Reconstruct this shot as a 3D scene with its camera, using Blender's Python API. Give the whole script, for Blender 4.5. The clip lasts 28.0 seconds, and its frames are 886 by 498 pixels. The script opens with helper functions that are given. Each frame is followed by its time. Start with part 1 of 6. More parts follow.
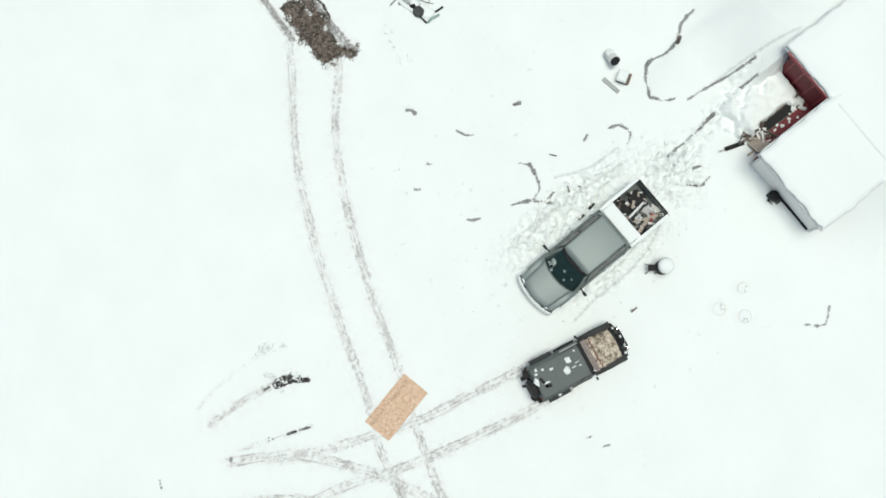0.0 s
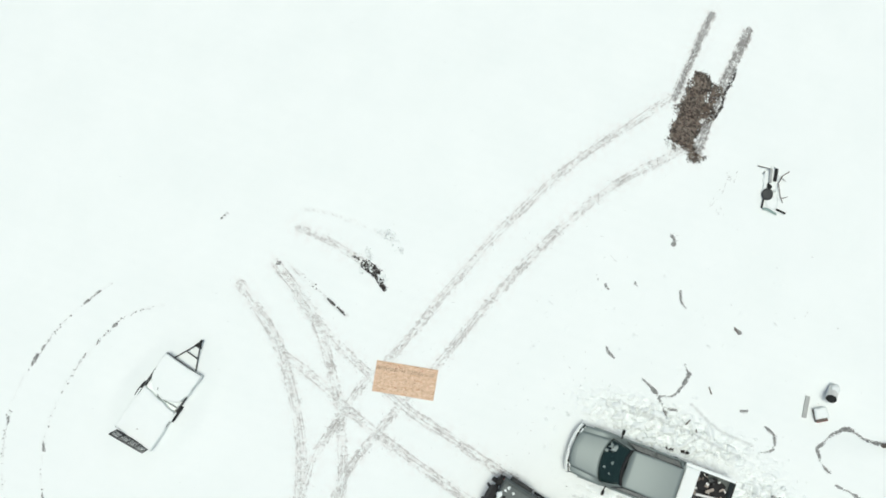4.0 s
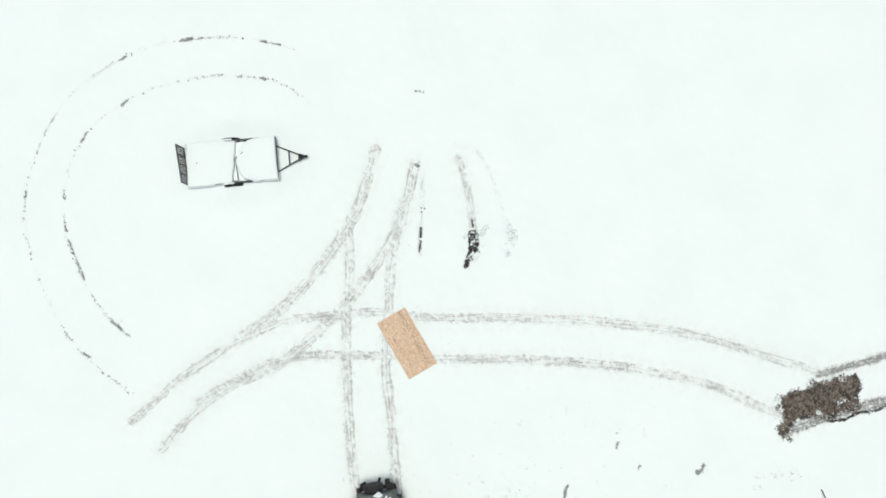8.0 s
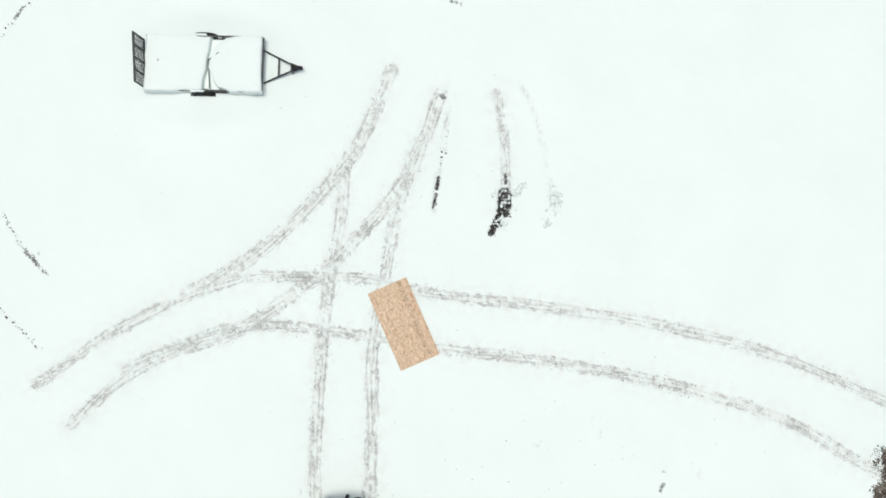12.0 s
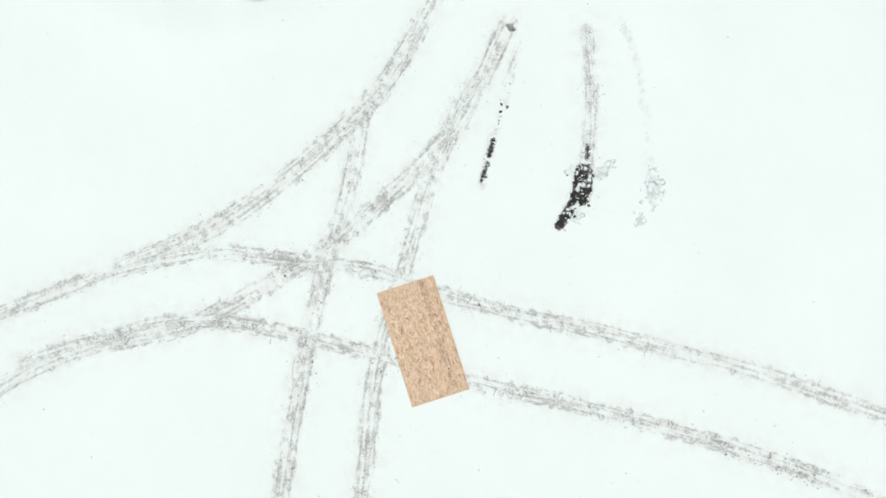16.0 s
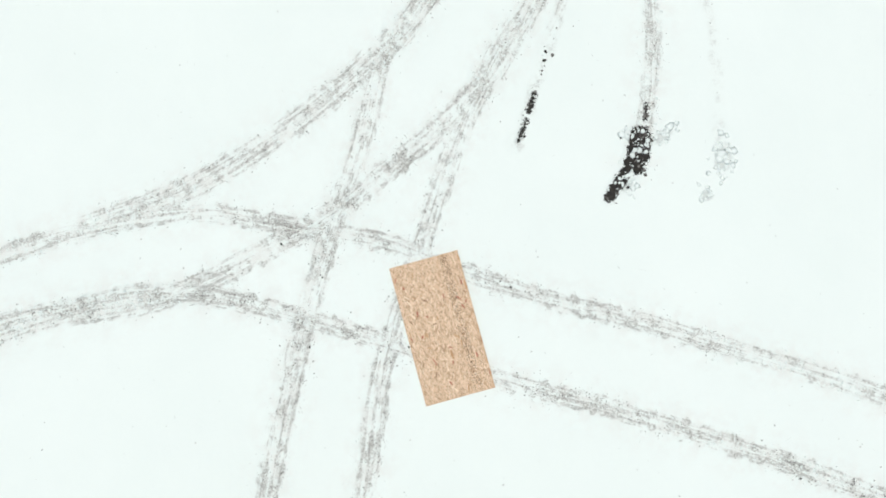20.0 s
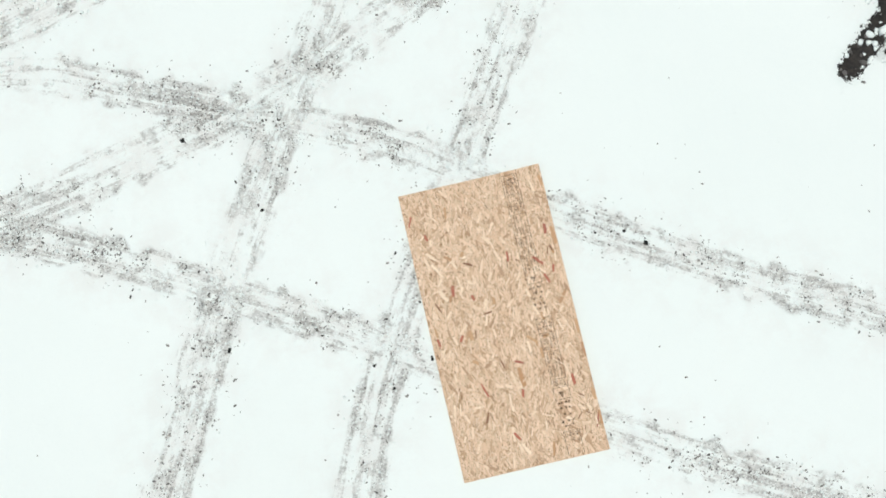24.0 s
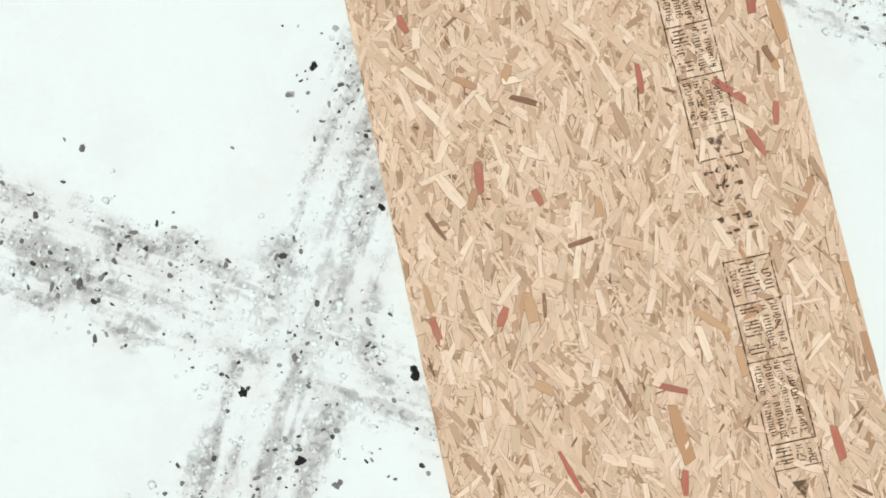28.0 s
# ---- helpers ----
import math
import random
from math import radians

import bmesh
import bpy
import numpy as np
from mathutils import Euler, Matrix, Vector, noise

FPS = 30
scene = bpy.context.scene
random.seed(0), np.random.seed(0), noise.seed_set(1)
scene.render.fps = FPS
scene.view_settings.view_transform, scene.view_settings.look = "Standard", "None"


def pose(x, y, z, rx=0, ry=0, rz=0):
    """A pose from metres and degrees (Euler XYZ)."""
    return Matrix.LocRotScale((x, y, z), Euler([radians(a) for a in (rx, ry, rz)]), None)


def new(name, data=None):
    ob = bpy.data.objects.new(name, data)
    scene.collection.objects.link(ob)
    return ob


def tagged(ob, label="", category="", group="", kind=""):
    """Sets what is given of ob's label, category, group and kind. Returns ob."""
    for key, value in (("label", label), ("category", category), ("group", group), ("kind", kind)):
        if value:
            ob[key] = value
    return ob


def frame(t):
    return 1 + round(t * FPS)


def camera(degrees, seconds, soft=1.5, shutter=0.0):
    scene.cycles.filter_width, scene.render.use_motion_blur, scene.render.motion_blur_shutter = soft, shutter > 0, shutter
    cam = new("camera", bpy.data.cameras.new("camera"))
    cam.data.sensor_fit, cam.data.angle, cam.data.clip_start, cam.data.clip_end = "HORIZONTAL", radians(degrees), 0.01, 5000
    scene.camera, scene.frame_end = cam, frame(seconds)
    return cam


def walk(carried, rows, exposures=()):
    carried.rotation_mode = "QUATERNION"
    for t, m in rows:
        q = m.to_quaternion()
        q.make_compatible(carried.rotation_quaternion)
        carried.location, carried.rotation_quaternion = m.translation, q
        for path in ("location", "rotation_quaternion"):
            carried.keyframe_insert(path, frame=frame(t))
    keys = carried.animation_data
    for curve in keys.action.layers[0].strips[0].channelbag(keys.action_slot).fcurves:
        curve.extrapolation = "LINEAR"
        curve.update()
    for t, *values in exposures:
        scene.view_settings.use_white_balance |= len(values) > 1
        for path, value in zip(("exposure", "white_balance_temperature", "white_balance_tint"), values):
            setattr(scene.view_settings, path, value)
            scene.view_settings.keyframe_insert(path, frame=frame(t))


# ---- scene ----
# The drone's way down to the landing board: seconds, x, y, z, and the turn in degrees.
cam = camera(45.93, 28.0, soft=1.7)
PATH = [
    (0.0, -0.319, -2.447, 41.976, 6.295, -0.070, -140.699),
    (0.5, -0.297, -2.495, 41.976, 6.218, -0.057, -140.631),
    (1.0, -0.279, -2.458, 42.074, 6.123, -0.062, -140.643),
    (1.5, -0.251, -2.502, 42.001, 5.993, -0.061, -140.660),
    (2.0, -0.191, -2.482, 42.074, 5.908, -0.078, -138.413),
    (2.5, 0.188, -2.297, 42.058, 5.863, -0.073, -126.246),
    (3.0, 0.685, -2.043, 41.935, 5.786, -0.067, -111.036),
    (3.5, 1.059, -1.731, 41.719, 5.713, -0.015, -95.912),
    (4.0, 1.326, -1.335, 41.404, 5.654, 0.059, -80.715),
    (4.5, 1.339, -0.942, 41.637, 5.646, 0.048, -65.849),
    (5.0, 1.189, -0.868, 41.616, 5.691, -0.063, -52.306),
    (5.5, 1.039, -0.794, 41.596, 5.736, -0.175, -42.618),
    (6.0, 0.889, -0.719, 41.576, 5.782, -0.287, -36.229),
    (6.5, 0.739, -0.645, 41.556, 5.827, -0.398, -32.835),
    (7.0, 0.682, -0.766, 41.193, 5.838, -0.467, -31.873),
    (7.5, 0.655, -0.857, 40.579, 5.847, -0.512, -31.009),
    (8.0, 0.615, -0.907, 39.802, 5.836, -0.547, -30.151),
    (8.5, 0.597, -0.948, 38.811, 5.826, -0.565, -29.325),
    (9.0, 0.608, -0.988, 37.678, 5.784, -0.603, -28.767),
    (9.5, 0.583, -1.037, 36.453, 5.711, -0.590, -28.177),
    (10.0, 0.523, -0.996, 35.292, 5.655, -0.613, -27.571),
    (10.5, 0.499, -0.958, 34.093, 5.610, -0.642, -26.921),
    (11.0, 0.383, -1.052, 32.901, 5.637, -0.631, -25.964),
    (11.5, 0.409, -1.067, 31.753, 5.685, -0.654, -24.273),
    (12.0, 0.382, -1.120, 30.492, 5.741, -0.657, -23.665),
    (12.5, 0.419, -1.186, 29.329, 5.820, -0.668, -23.447),
    (14.5, 0.065, -0.619, 24.690, 5.750, -0.703, -21.045),
    (15.0, 0.018, -0.448, 23.540, 5.739, -0.684, -20.363),
    (15.5, 0.006, -0.364, 22.490, 5.729, -0.633, -18.108),
    (16.0, 0.119, -0.304, 21.473, 5.705, -0.555, -17.627),
    (16.5, 0.164, -0.205, 20.527, 5.700, -0.449, -17.436),
    (17.0, 0.178, -0.243, 19.595, 5.718, -0.384, -17.635),
    (17.5, 0.071, -0.293, 18.726, 5.793, -0.324, -17.402),
    (18.0, 0.004, -0.376, 18.544, 5.880, -0.276, -16.955),
    (18.5, -0.036, -0.386, 18.562, 5.974, -0.219, -16.494),
    (19.0, -0.082, -0.443, 18.510, 6.086, -0.168, -16.120),
    (19.5, -0.116, -0.528, 18.441, 6.199, -0.089, -15.736),
    (20.0, -0.153, -0.612, 17.978, 6.313, -0.018, -15.321),
    (20.5, -0.226, -0.624, 16.811, 6.413, 0.048, -14.997),
    (21.0, -0.258, -0.661, 15.654, 6.530, 0.090, -14.700),
    (21.5, -0.289, -0.566, 14.592, 6.670, 0.152, -14.480),
    (23.5, -0.390, -0.438, 9.878, 7.250, 0.663, -13.307),
    (24.0, -0.484, -0.419, 8.730, 7.333, 0.755, -13.169),
    (24.5, -0.508, -0.415, 7.614, 7.351, 0.887, -12.859),
    (25.0, -0.620, -0.359, 6.501, 7.236, 0.954, -12.630),
    (25.5, -0.708, -0.266, 5.508, 7.081, 0.986, -12.474),
    (26.0, -0.698, -0.226, 4.626, 6.930, 0.955, -12.439),
    (26.5, -0.658, -0.218, 3.743, 6.749, 0.867, -12.454),
    (27.0, -0.624, -0.219, 3.028, 6.629, 0.906, -12.269),
    (27.5, -0.569, -0.215, 2.925, 6.538, 0.916, -12.244),
    (28.0, -0.510, -0.183, 2.957, 6.500, 0.892, -12.220),
]
walk(cam, [(t, pose(x, y, z, rx, ry, rz)) for t, x, y, z, rx, ry, rz in PATH],
     exposures=[(0.0, 0.65, 6680, 3), (28.0, 0.65, 6680, 3)])

# ---- light: a bright, even overcast ----
world = bpy.data.worlds.new("overcast_sky")
scene.world = world
world.use_nodes = True
wn, wl = world.node_tree.nodes, world.node_tree.links
sky = wn.new("ShaderNodeTexSky")
sky.sky_type, sky.sun_disc = "NISHITA", False
sky.sun_elevation, sky.sun_rotation = radians(87), radians(-90)
sky.dust_density = 3.0
wl.new(sky.outputs["Color"], wn["Background"].inputs["Color"])
wn["Background"].inputs["Strength"].default_value = 0.05
sun_data = bpy.data.lights.new("sun", "SUN")
sun_data.energy, sun_data.angle, sun_data.color = 1.47, radians(24), (1.0, 0.985, 0.96)
sun = new("sun", sun_data)
sun.rotation_euler = (0, radians(-3), 0)


# ---- materials ----
class Mat:
    """A node material with a few shorthands."""

    def __init__(self, name, rough=0.6, metal=0.0):
        self.m = bpy.data.materials.new(name)
        self.m.use_nodes = True
        self.n, self.l = self.m.node_tree.nodes, self.m.node_tree.links
        self.b = self.n["Principled BSDF"]
        self.b.inputs["Roughness"].default_value = rough
        self.b.inputs["Metallic"].default_value = metal
        self.geo = None

    def node(self, kind, **values):
        nd = self.n.new("ShaderNode" + kind)
        for key, value in values.items():
            nd.inputs[key].default_value = value
        return nd

    def where(self):
        if self.geo is None:
            self.geo = self.n.new("ShaderNodeTexCoord")
        return self.geo.outputs["Object"]

    def noise(self, scale, detail=4.0, rough=0.6):
        nd = self.node("TexNoise", Scale=scale, Detail=detail, Roughness=rough)
        self.l.new(self.where(), nd.inputs["Vector"])
        return nd.outputs["Fac"]

    def ramp(self, fac, stops):
        nd = self.n.new("ShaderNodeValToRGB")
        el = nd.color_ramp.elements
        while len(el) < len(stops):
            el.new(0.5)
        for e, (at, col) in zip(el, stops):
            e.position = at
            e.color = (*col, 1) if len(col) == 3 else col
        self.l.new(fac, nd.inputs["Fac"])
        return nd.outputs["Color"]

    def step(self, fac, lo, hi):
        nd = self.node("MapRange")
        nd.interpolation_type = "SMOOTHSTEP"
        nd.inputs["From Min"].default_value, nd.inputs["From Max"].default_value = lo, hi
        self.l.new(fac, nd.inputs["Value"])
        return nd.outputs["Result"]

    def math(self, op, a, b):
        nd = self.n.new("ShaderNodeMath")
        nd.operation = op
        for k, v in enumerate((a, b)):
            if isinstance(v, (int, float)):
                nd.inputs[k].default_value = v
            else:
                self.l.new(v, nd.inputs[k])
        return nd.outputs[0]

    def mix(self, fac, a, b):
        nd = self.n.new("ShaderNodeMix")
        nd.data_type = "RGBA"
        for socket, v in ((nd.inputs["Factor"], fac), (nd.inputs["A"], a), (nd.inputs["B"], b)):
            if isinstance(v, tuple):
                socket.default_value = (*v, 1)
            elif isinstance(v, (int, float)):
                socket.default_value = v
            else:
                self.l.new(v, socket)
        return nd.outputs["Result"]

    def attr(self, name):
        nd = self.n.new("ShaderNodeAttribute")
        nd.attribute_name = name
        return nd.outputs["Fac"]

    def colour(self, col):
        if isinstance(col, tuple):
            self.b.inputs["Base Color"].default_value = (*col, 1)
        else:
            self.l.new(col, self.b.inputs["Base Color"])
        return self

    def bump(self, height, strength=0.3, dist=0.01):
        nd = self.node("Bump", Strength=strength, Distance=dist)
        self.l.new(height, nd.inputs["Height"])
        self.l.new(nd.outputs["Normal"], self.b.inputs["Normal"])
        return self

    def rough(self, fac, lo, hi):
        nd = self.node("MapRange")
        nd.inputs["To Min"].default_value, nd.inputs["To Max"].default_value = lo, hi
        self.l.new(fac, nd.inputs["Value"])
        self.l.new(nd.outputs["Result"], self.b.inputs["Roughness"])
        return self


def worn(name, col, dark=0.7, scale=6.0, fine=60.0, rough=0.6, metal=0.0, strength=0.2, dist=0.004):
    """A surface that varies at two scales, with a fine relief."""
    m = Mat(name, rough, metal)
    low = tuple(c * dark for c in col)
    big = m.ramp(m.noise(scale), [(0.3, low), (0.7, col)])
    m.colour(m.mix(m.math("MULTIPLY", m.noise(fine), 0.35), big, tuple(min(1, c * 1.25) for c in col)))
    m.bump(m.noise(fine), strength, dist)
    m.rough(m.noise(scale * 2), max(0.02, rough - 0.12), min(1, rough + 0.12))
    return m.m


def by_object(name, cols, rough=0.6, island=False, grain=80.0, strength=0.2, spread=0.18):
    """Pieces that differ from one another in colour."""
    m = Mat(name, rough)
    src = m.n.new("ShaderNodeNewGeometry") if island else m.n.new("ShaderNodeObjectInfo")
    fac = src.outputs["Random Per Island"] if island else src.outputs["Random"]
    stops = [(k / (len(cols) - 1), c) for k, c in enumerate(cols)]
    base = m.ramp(fac, stops)
    m.colour(m.mix(m.math("MULTIPLY", m.noise(grain), spread * 2), base, tuple(c * 0.55 for c in cols[0])))
    m.bump(m.noise(grain), strength, 0.002)
    return m.m


def snow_material():
    m = Mat("snow", 0.75)
    big = m.ramp(m.noise(0.35, 3.0), [(0.3, (0.815, 0.87, 0.85)), (0.7, (0.845, 0.895, 0.875))])
    m.colour(m.mix(m.step(m.noise(55.0, 5.0), 0.55, 0.85), big, (0.79, 0.845, 0.83)))
    h = m.math("ADD", m.math("MULTIPLY", m.noise(9.0), 1.0), m.math("MULTIPLY", m.noise(70.0, 6.0), 0.4))
    m.bump(h, 0.25, 0.02)
    return m.m


def ground_material():
    """Snow; worn to slush along the wheel tracks, with clump shade painted in; bare earth where the field says so."""
    m = Mat("snow_ground", 0.75)
    big = m.ramp(m.noise(0.35, 3.0), [(0.3, (0.815, 0.87, 0.85)), (0.7, (0.845, 0.895, 0.875))])
    snow = m.mix(m.step(m.noise(55.0, 5.0), 0.55, 0.85), big, (0.79, 0.845, 0.83))
    rut, churn = m.attr("rut"), m.attr("churn")
    along_track = m.n.new("ShaderNodeCombineXYZ")
    m.l.new(m.math("MULTIPLY", m.attr("lane"), 17.0), along_track.inputs[0])
    m.l.new(m.math("MULTIPLY", m.attr("run"), 0.8), along_track.inputs[1])
    streak = m.node("TexNoise", Scale=1.0, Detail=3.0, Roughness=0.6)
    m.l.new(along_track.outputs[0], streak.inputs["Vector"])
    drive = m.math("ADD", m.math("MULTIPLY", churn, 0.06), m.math("MULTIPLY", m.math("SUBTRACT", streak.outputs["Fac"], 0.5), 0.75))
    drive = m.math("ADD", drive, m.math("MULTIPLY", m.attr("tread"), 0.07))
    inside = m.step(rut, 0.05, 0.6)
    veil = m.math("MULTIPLY", rut, m.step(m.math("ADD", drive, m.math("MULTIPLY", m.noise(3.0, 4.0, 0.7), 0.5)), 0.10, 0.42))
    # mid-grey mottling: part slush, part painted shadow of the clumps
    wet = m.math("MULTIPLY", inside, m.step(m.math("ADD", drive, m.noise(13.0, 5.0, 0.78)), 0.52, 0.58))
    grit = m.math("MULTIPLY", inside, m.step(m.math("ADD", drive, m.noise(58.0, 3.0, 0.65)), 0.66, 0.70))
    warp = m.node("TexNoise", Scale=9.0, Detail=2.0)
    m.l.new(m.where(), warp.inputs["Vector"])
    bent = m.n.new("ShaderNodeVectorMath")
    bent.operation = "MULTIPLY_ADD"
    m.l.new(warp.outputs["Color"], bent.inputs[0])
    bent.inputs[1].default_value = (0.09, 0.09, 0.09)
    m.l.new(m.where(), bent.inputs[2])
    seams = []
    for scale in (9.5, 36.0):
        cell = m.node("TexVoronoi", Scale=scale)
        cell.feature = "DISTANCE_TO_EDGE"
        m.l.new(bent.outputs[0], cell.inputs["Vector"])
        seams.append(m.math("SUBTRACT", 1.0, m.step(cell.outputs["Distance"], 0.02, 0.20)))
    # dark seams paint the shade between crumbled clumps of snow
    broken = m.step(m.math("ADD", drive, m.noise(4.5, 4.0, 0.75)), 0.50, 0.60)
    crack_shade = m.math("MULTIPLY", m.math("MULTIPLY", inside, broken), m.math("MAXIMUM", seams[0], m.math("MULTIPLY", seams[1], 0.7)))
    grimy = m.math("MULTIPLY", m.attr("spread"), m.step(m.noise(3.2, 5.0, 0.7), 0.40, 0.66))
    dirt = m.math("MULTIPLY", m.step(rut, 1.0, 1.7), m.step(m.math("ADD", m.math("MULTIPLY", drive, 0.8), m.noise(5.0, 5.0, 0.75)), 0.34, 0.52))
    # grey scuffs; in creases and dents this grey paints the shade
    crushed_shade = m.step(m.math("ADD", m.attr("scuff_shade"), m.math("MULTIPLY", m.math("SUBTRACT", m.noise(5.0, 4.0, 0.7), 0.5), 1.2)), 0.2, 0.7)
    col = m.mix(m.math("MULTIPLY", crushed_shade, 0.7), snow, (0.53, 0.565, 0.55))
    col = m.mix(m.math("MULTIPLY", grimy, 0.5), col, (0.755, 0.735, 0.71))
    col = m.mix(m.math("MULTIPLY", veil, 0.24), col, (0.74, 0.715, 0.685))
    col = m.mix(m.math("MULTIPLY", wet, 0.26), col, m.ramp(m.noise(30.0, 3.0, 0.7), [(0.40, (0.34, 0.32, 0.30)), (0.60, (0.68, 0.655, 0.625))]))
    col = m.mix(m.math("MULTIPLY", crack_shade, 0.62), col, m.ramp(m.noise(20.0, 3.0, 0.7), [(0.36, (0.20, 0.195, 0.185)), (0.62, (0.58, 0.565, 0.54))]))
    col = m.mix(m.math("MULTIPLY", grit, 0.45), col, (0.13, 0.122, 0.115))
    col = m.mix(m.math("MULTIPLY", dirt, 0.75), col, m.ramp(m.noise(24.0, 4.0, 0.75), [(0.4, (0.035, 0.03, 0.027)), (0.65, (0.28, 0.265, 0.25))]))
    fringe = m.math("MULTIPLY", m.math("SUBTRACT", m.noise(15.0, 6.0, 0.75), 0.5), 0.42)
    ragged = m.math("ADD", fringe, m.math("MULTIPLY", m.math("SUBTRACT", m.noise(2.6, 4.0, 0.6), 0.5), 0.55))
    # near-black paints the shade inside gaps; old wheel marks share it
    gap_shade_mark = m.step(m.math("ADD", m.attr("gap_shade_mark"), m.math("MULTIPLY", fringe, 0.85)), -0.004, 0.008)
    col = m.mix(m.math("MULTIPLY", gap_shade_mark, 0.85), col, m.ramp(m.noise(12.0), [(0.40, (0.03, 0.029, 0.027)), (0.62, (0.22, 0.22, 0.21))]))
    earth_col = m.ramp(m.noise(6.0, 7.0, 0.78), [(0.38, (0.012, 0.010, 0.009)), (0.48, (0.055, 0.044, 0.034)), (0.60, (0.22, 0.19, 0.155))])
    bare = m.step(m.math("ADD", m.attr("earth"), ragged), 0.0, 0.03)
    soil = m.step(m.math("ADD", m.attr("soil"), m.math("MULTIPLY", fringe, 0.75)), 0.0, 0.012)
    col = m.mix(soil, col, m.ramp(m.noise(20.0, 4.0, 0.75), [(0.4, (0.009, 0.007, 0.006)), (0.7, (0.04, 0.033, 0.027))]))
    m.colour(m.mix(bare, col, earth_col))
    h = m.math("ADD", m.noise(9.0), m.math("MULTIPLY", m.noise(70.0, 6.0), 0.4))
    h = m.math("ADD", h, m.math("SUBTRACT", m.math("MULTIPLY", m.math("MULTIPLY", rut, m.noise(24.0, 4.0)), 2.0), m.math("MULTIPLY", crack_shade, 1.2)))
    m.bump(h, 0.3, 0.02)
    return m.m


SNOW = snow_material()
GROUND = ground_material()


def silver_material():
    m = Mat("silver_paint", 0.5, 0.2)
    m.colour(m.mix(m.math("MULTIPLY", m.noise(3.0, 2.0), 0.25), (0.208, 0.252, 0.243), (0.188, 0.228, 0.22)))
    m.bump(m.noise(120.0), 0.03, 0.002)
    return m.m


SILVER = silver_material()
SLUSH = worn("wet_snow", (0.30, 0.36, 0.345), 0.6, 14.0, 70.0, 0.4)
BLACK = worn("black_plastic", (0.010, 0.011, 0.011), 0.6, 5.0, 90.0, 0.8)
RUBBER = worn("rubber", (0.02, 0.02, 0.02), 0.6, 8.0, 60.0, 0.85)
STEEL = worn("dark_steel", (0.065, 0.07, 0.07), 0.6, 7.0, 70.0, 0.6, 0.4)
CHROME = worn("chrome", (0.6, 0.62, 0.62), 0.85, 9.0, 90.0, 0.18, 1.0, 0.02)
CANVAS = worn("grey_green_soft_top", (0.15, 0.172, 0.163), 0.62, 22.0, 160.0, 0.85)
WOOD = worn("pale_wood", (0.42, 0.37, 0.31), 0.6, 9.0, 120.0, 0.7)
OLDWOOD = worn("weathered_wood", (0.16, 0.13, 0.11), 0.5, 8.0, 120.0, 0.8)
RED = worn("red_siding_paint", (0.21, 0.018, 0.03), 0.55, 5.0, 60.0, 0.6)
REDTRIM = worn("worn_red_trim", (0.34, 0.06, 0.07), 0.7, 4.0, 90.0, 0.6)
GREY = worn("grey_siding_paint", (0.92, 0.92, 0.86), 0.94, 3.0, 90.0, 0.65)
ZINC = worn("dull_zinc", (0.36, 0.385, 0.375), 0.75, 8.0, 90.0, 0.55, 0.1)
TRIM = worn("white_trim_paint", (0.72, 0.73, 0.72), 0.85, 5.0, 90.0, 0.55)
PLASTIC_W = worn("white_plastic", (0.70, 0.71, 0.68), 0.85, 6.0, 90.0, 0.45)
PLASTIC_G = worn("green_plastic", (0.30, 0.42, 0.38), 0.8, 6.0, 90.0, 0.45)
REDDISH = worn("red_plastic", (0.30, 0.03, 0.03), 0.8, 6.0, 90.0, 0.5)
TWIG = worn("twig_bark", (0.07, 0.055, 0.045), 0.5, 30.0, 150.0, 0.85)
EARTH_CLOD = by_object("earth_clod", [(0.04, 0.03, 0.024), (0.15, 0.115, 0.09), (0.25, 0.20, 0.165), (0.09, 0.068, 0.054)], 0.9, island=True, grain=120.0)
BITS = by_object("gravel_and_grass", [(0.025, 0.024, 0.023), (0.26, 0.245, 0.225), (0.07, 0.066, 0.062), (0.42, 0.40, 0.375), (0.14, 0.13, 0.12), (0.035, 0.033, 0.031), (0.55, 0.53, 0.50), (0.30, 0.285, 0.265)], 0.85, island=True, grain=150.0)


CRUMB = by_object("turf_crumb", [(0.02, 0.018, 0.016), (0.07, 0.062, 0.055), (0.22, 0.21, 0.20), (0.04, 0.035, 0.03)], 0.9, island=True, grain=120.0)


def ink_material():
    """Stamp ink, rubbed off in places."""
    m = Mat("stamp_ink", 0.8)
    m.colour(m.ramp(m.noise(40.0), [(0.35, (0.085, 0.045, 0.022)), (0.65, (0.21, 0.12, 0.065))]))
    keep = m.step(m.noise(48.0, 6.0, 0.75), 0.40, 0.57)
    m.l.new(m.math("MULTIPLY", keep, 0.78), m.b.inputs["Alpha"])
    return m.m


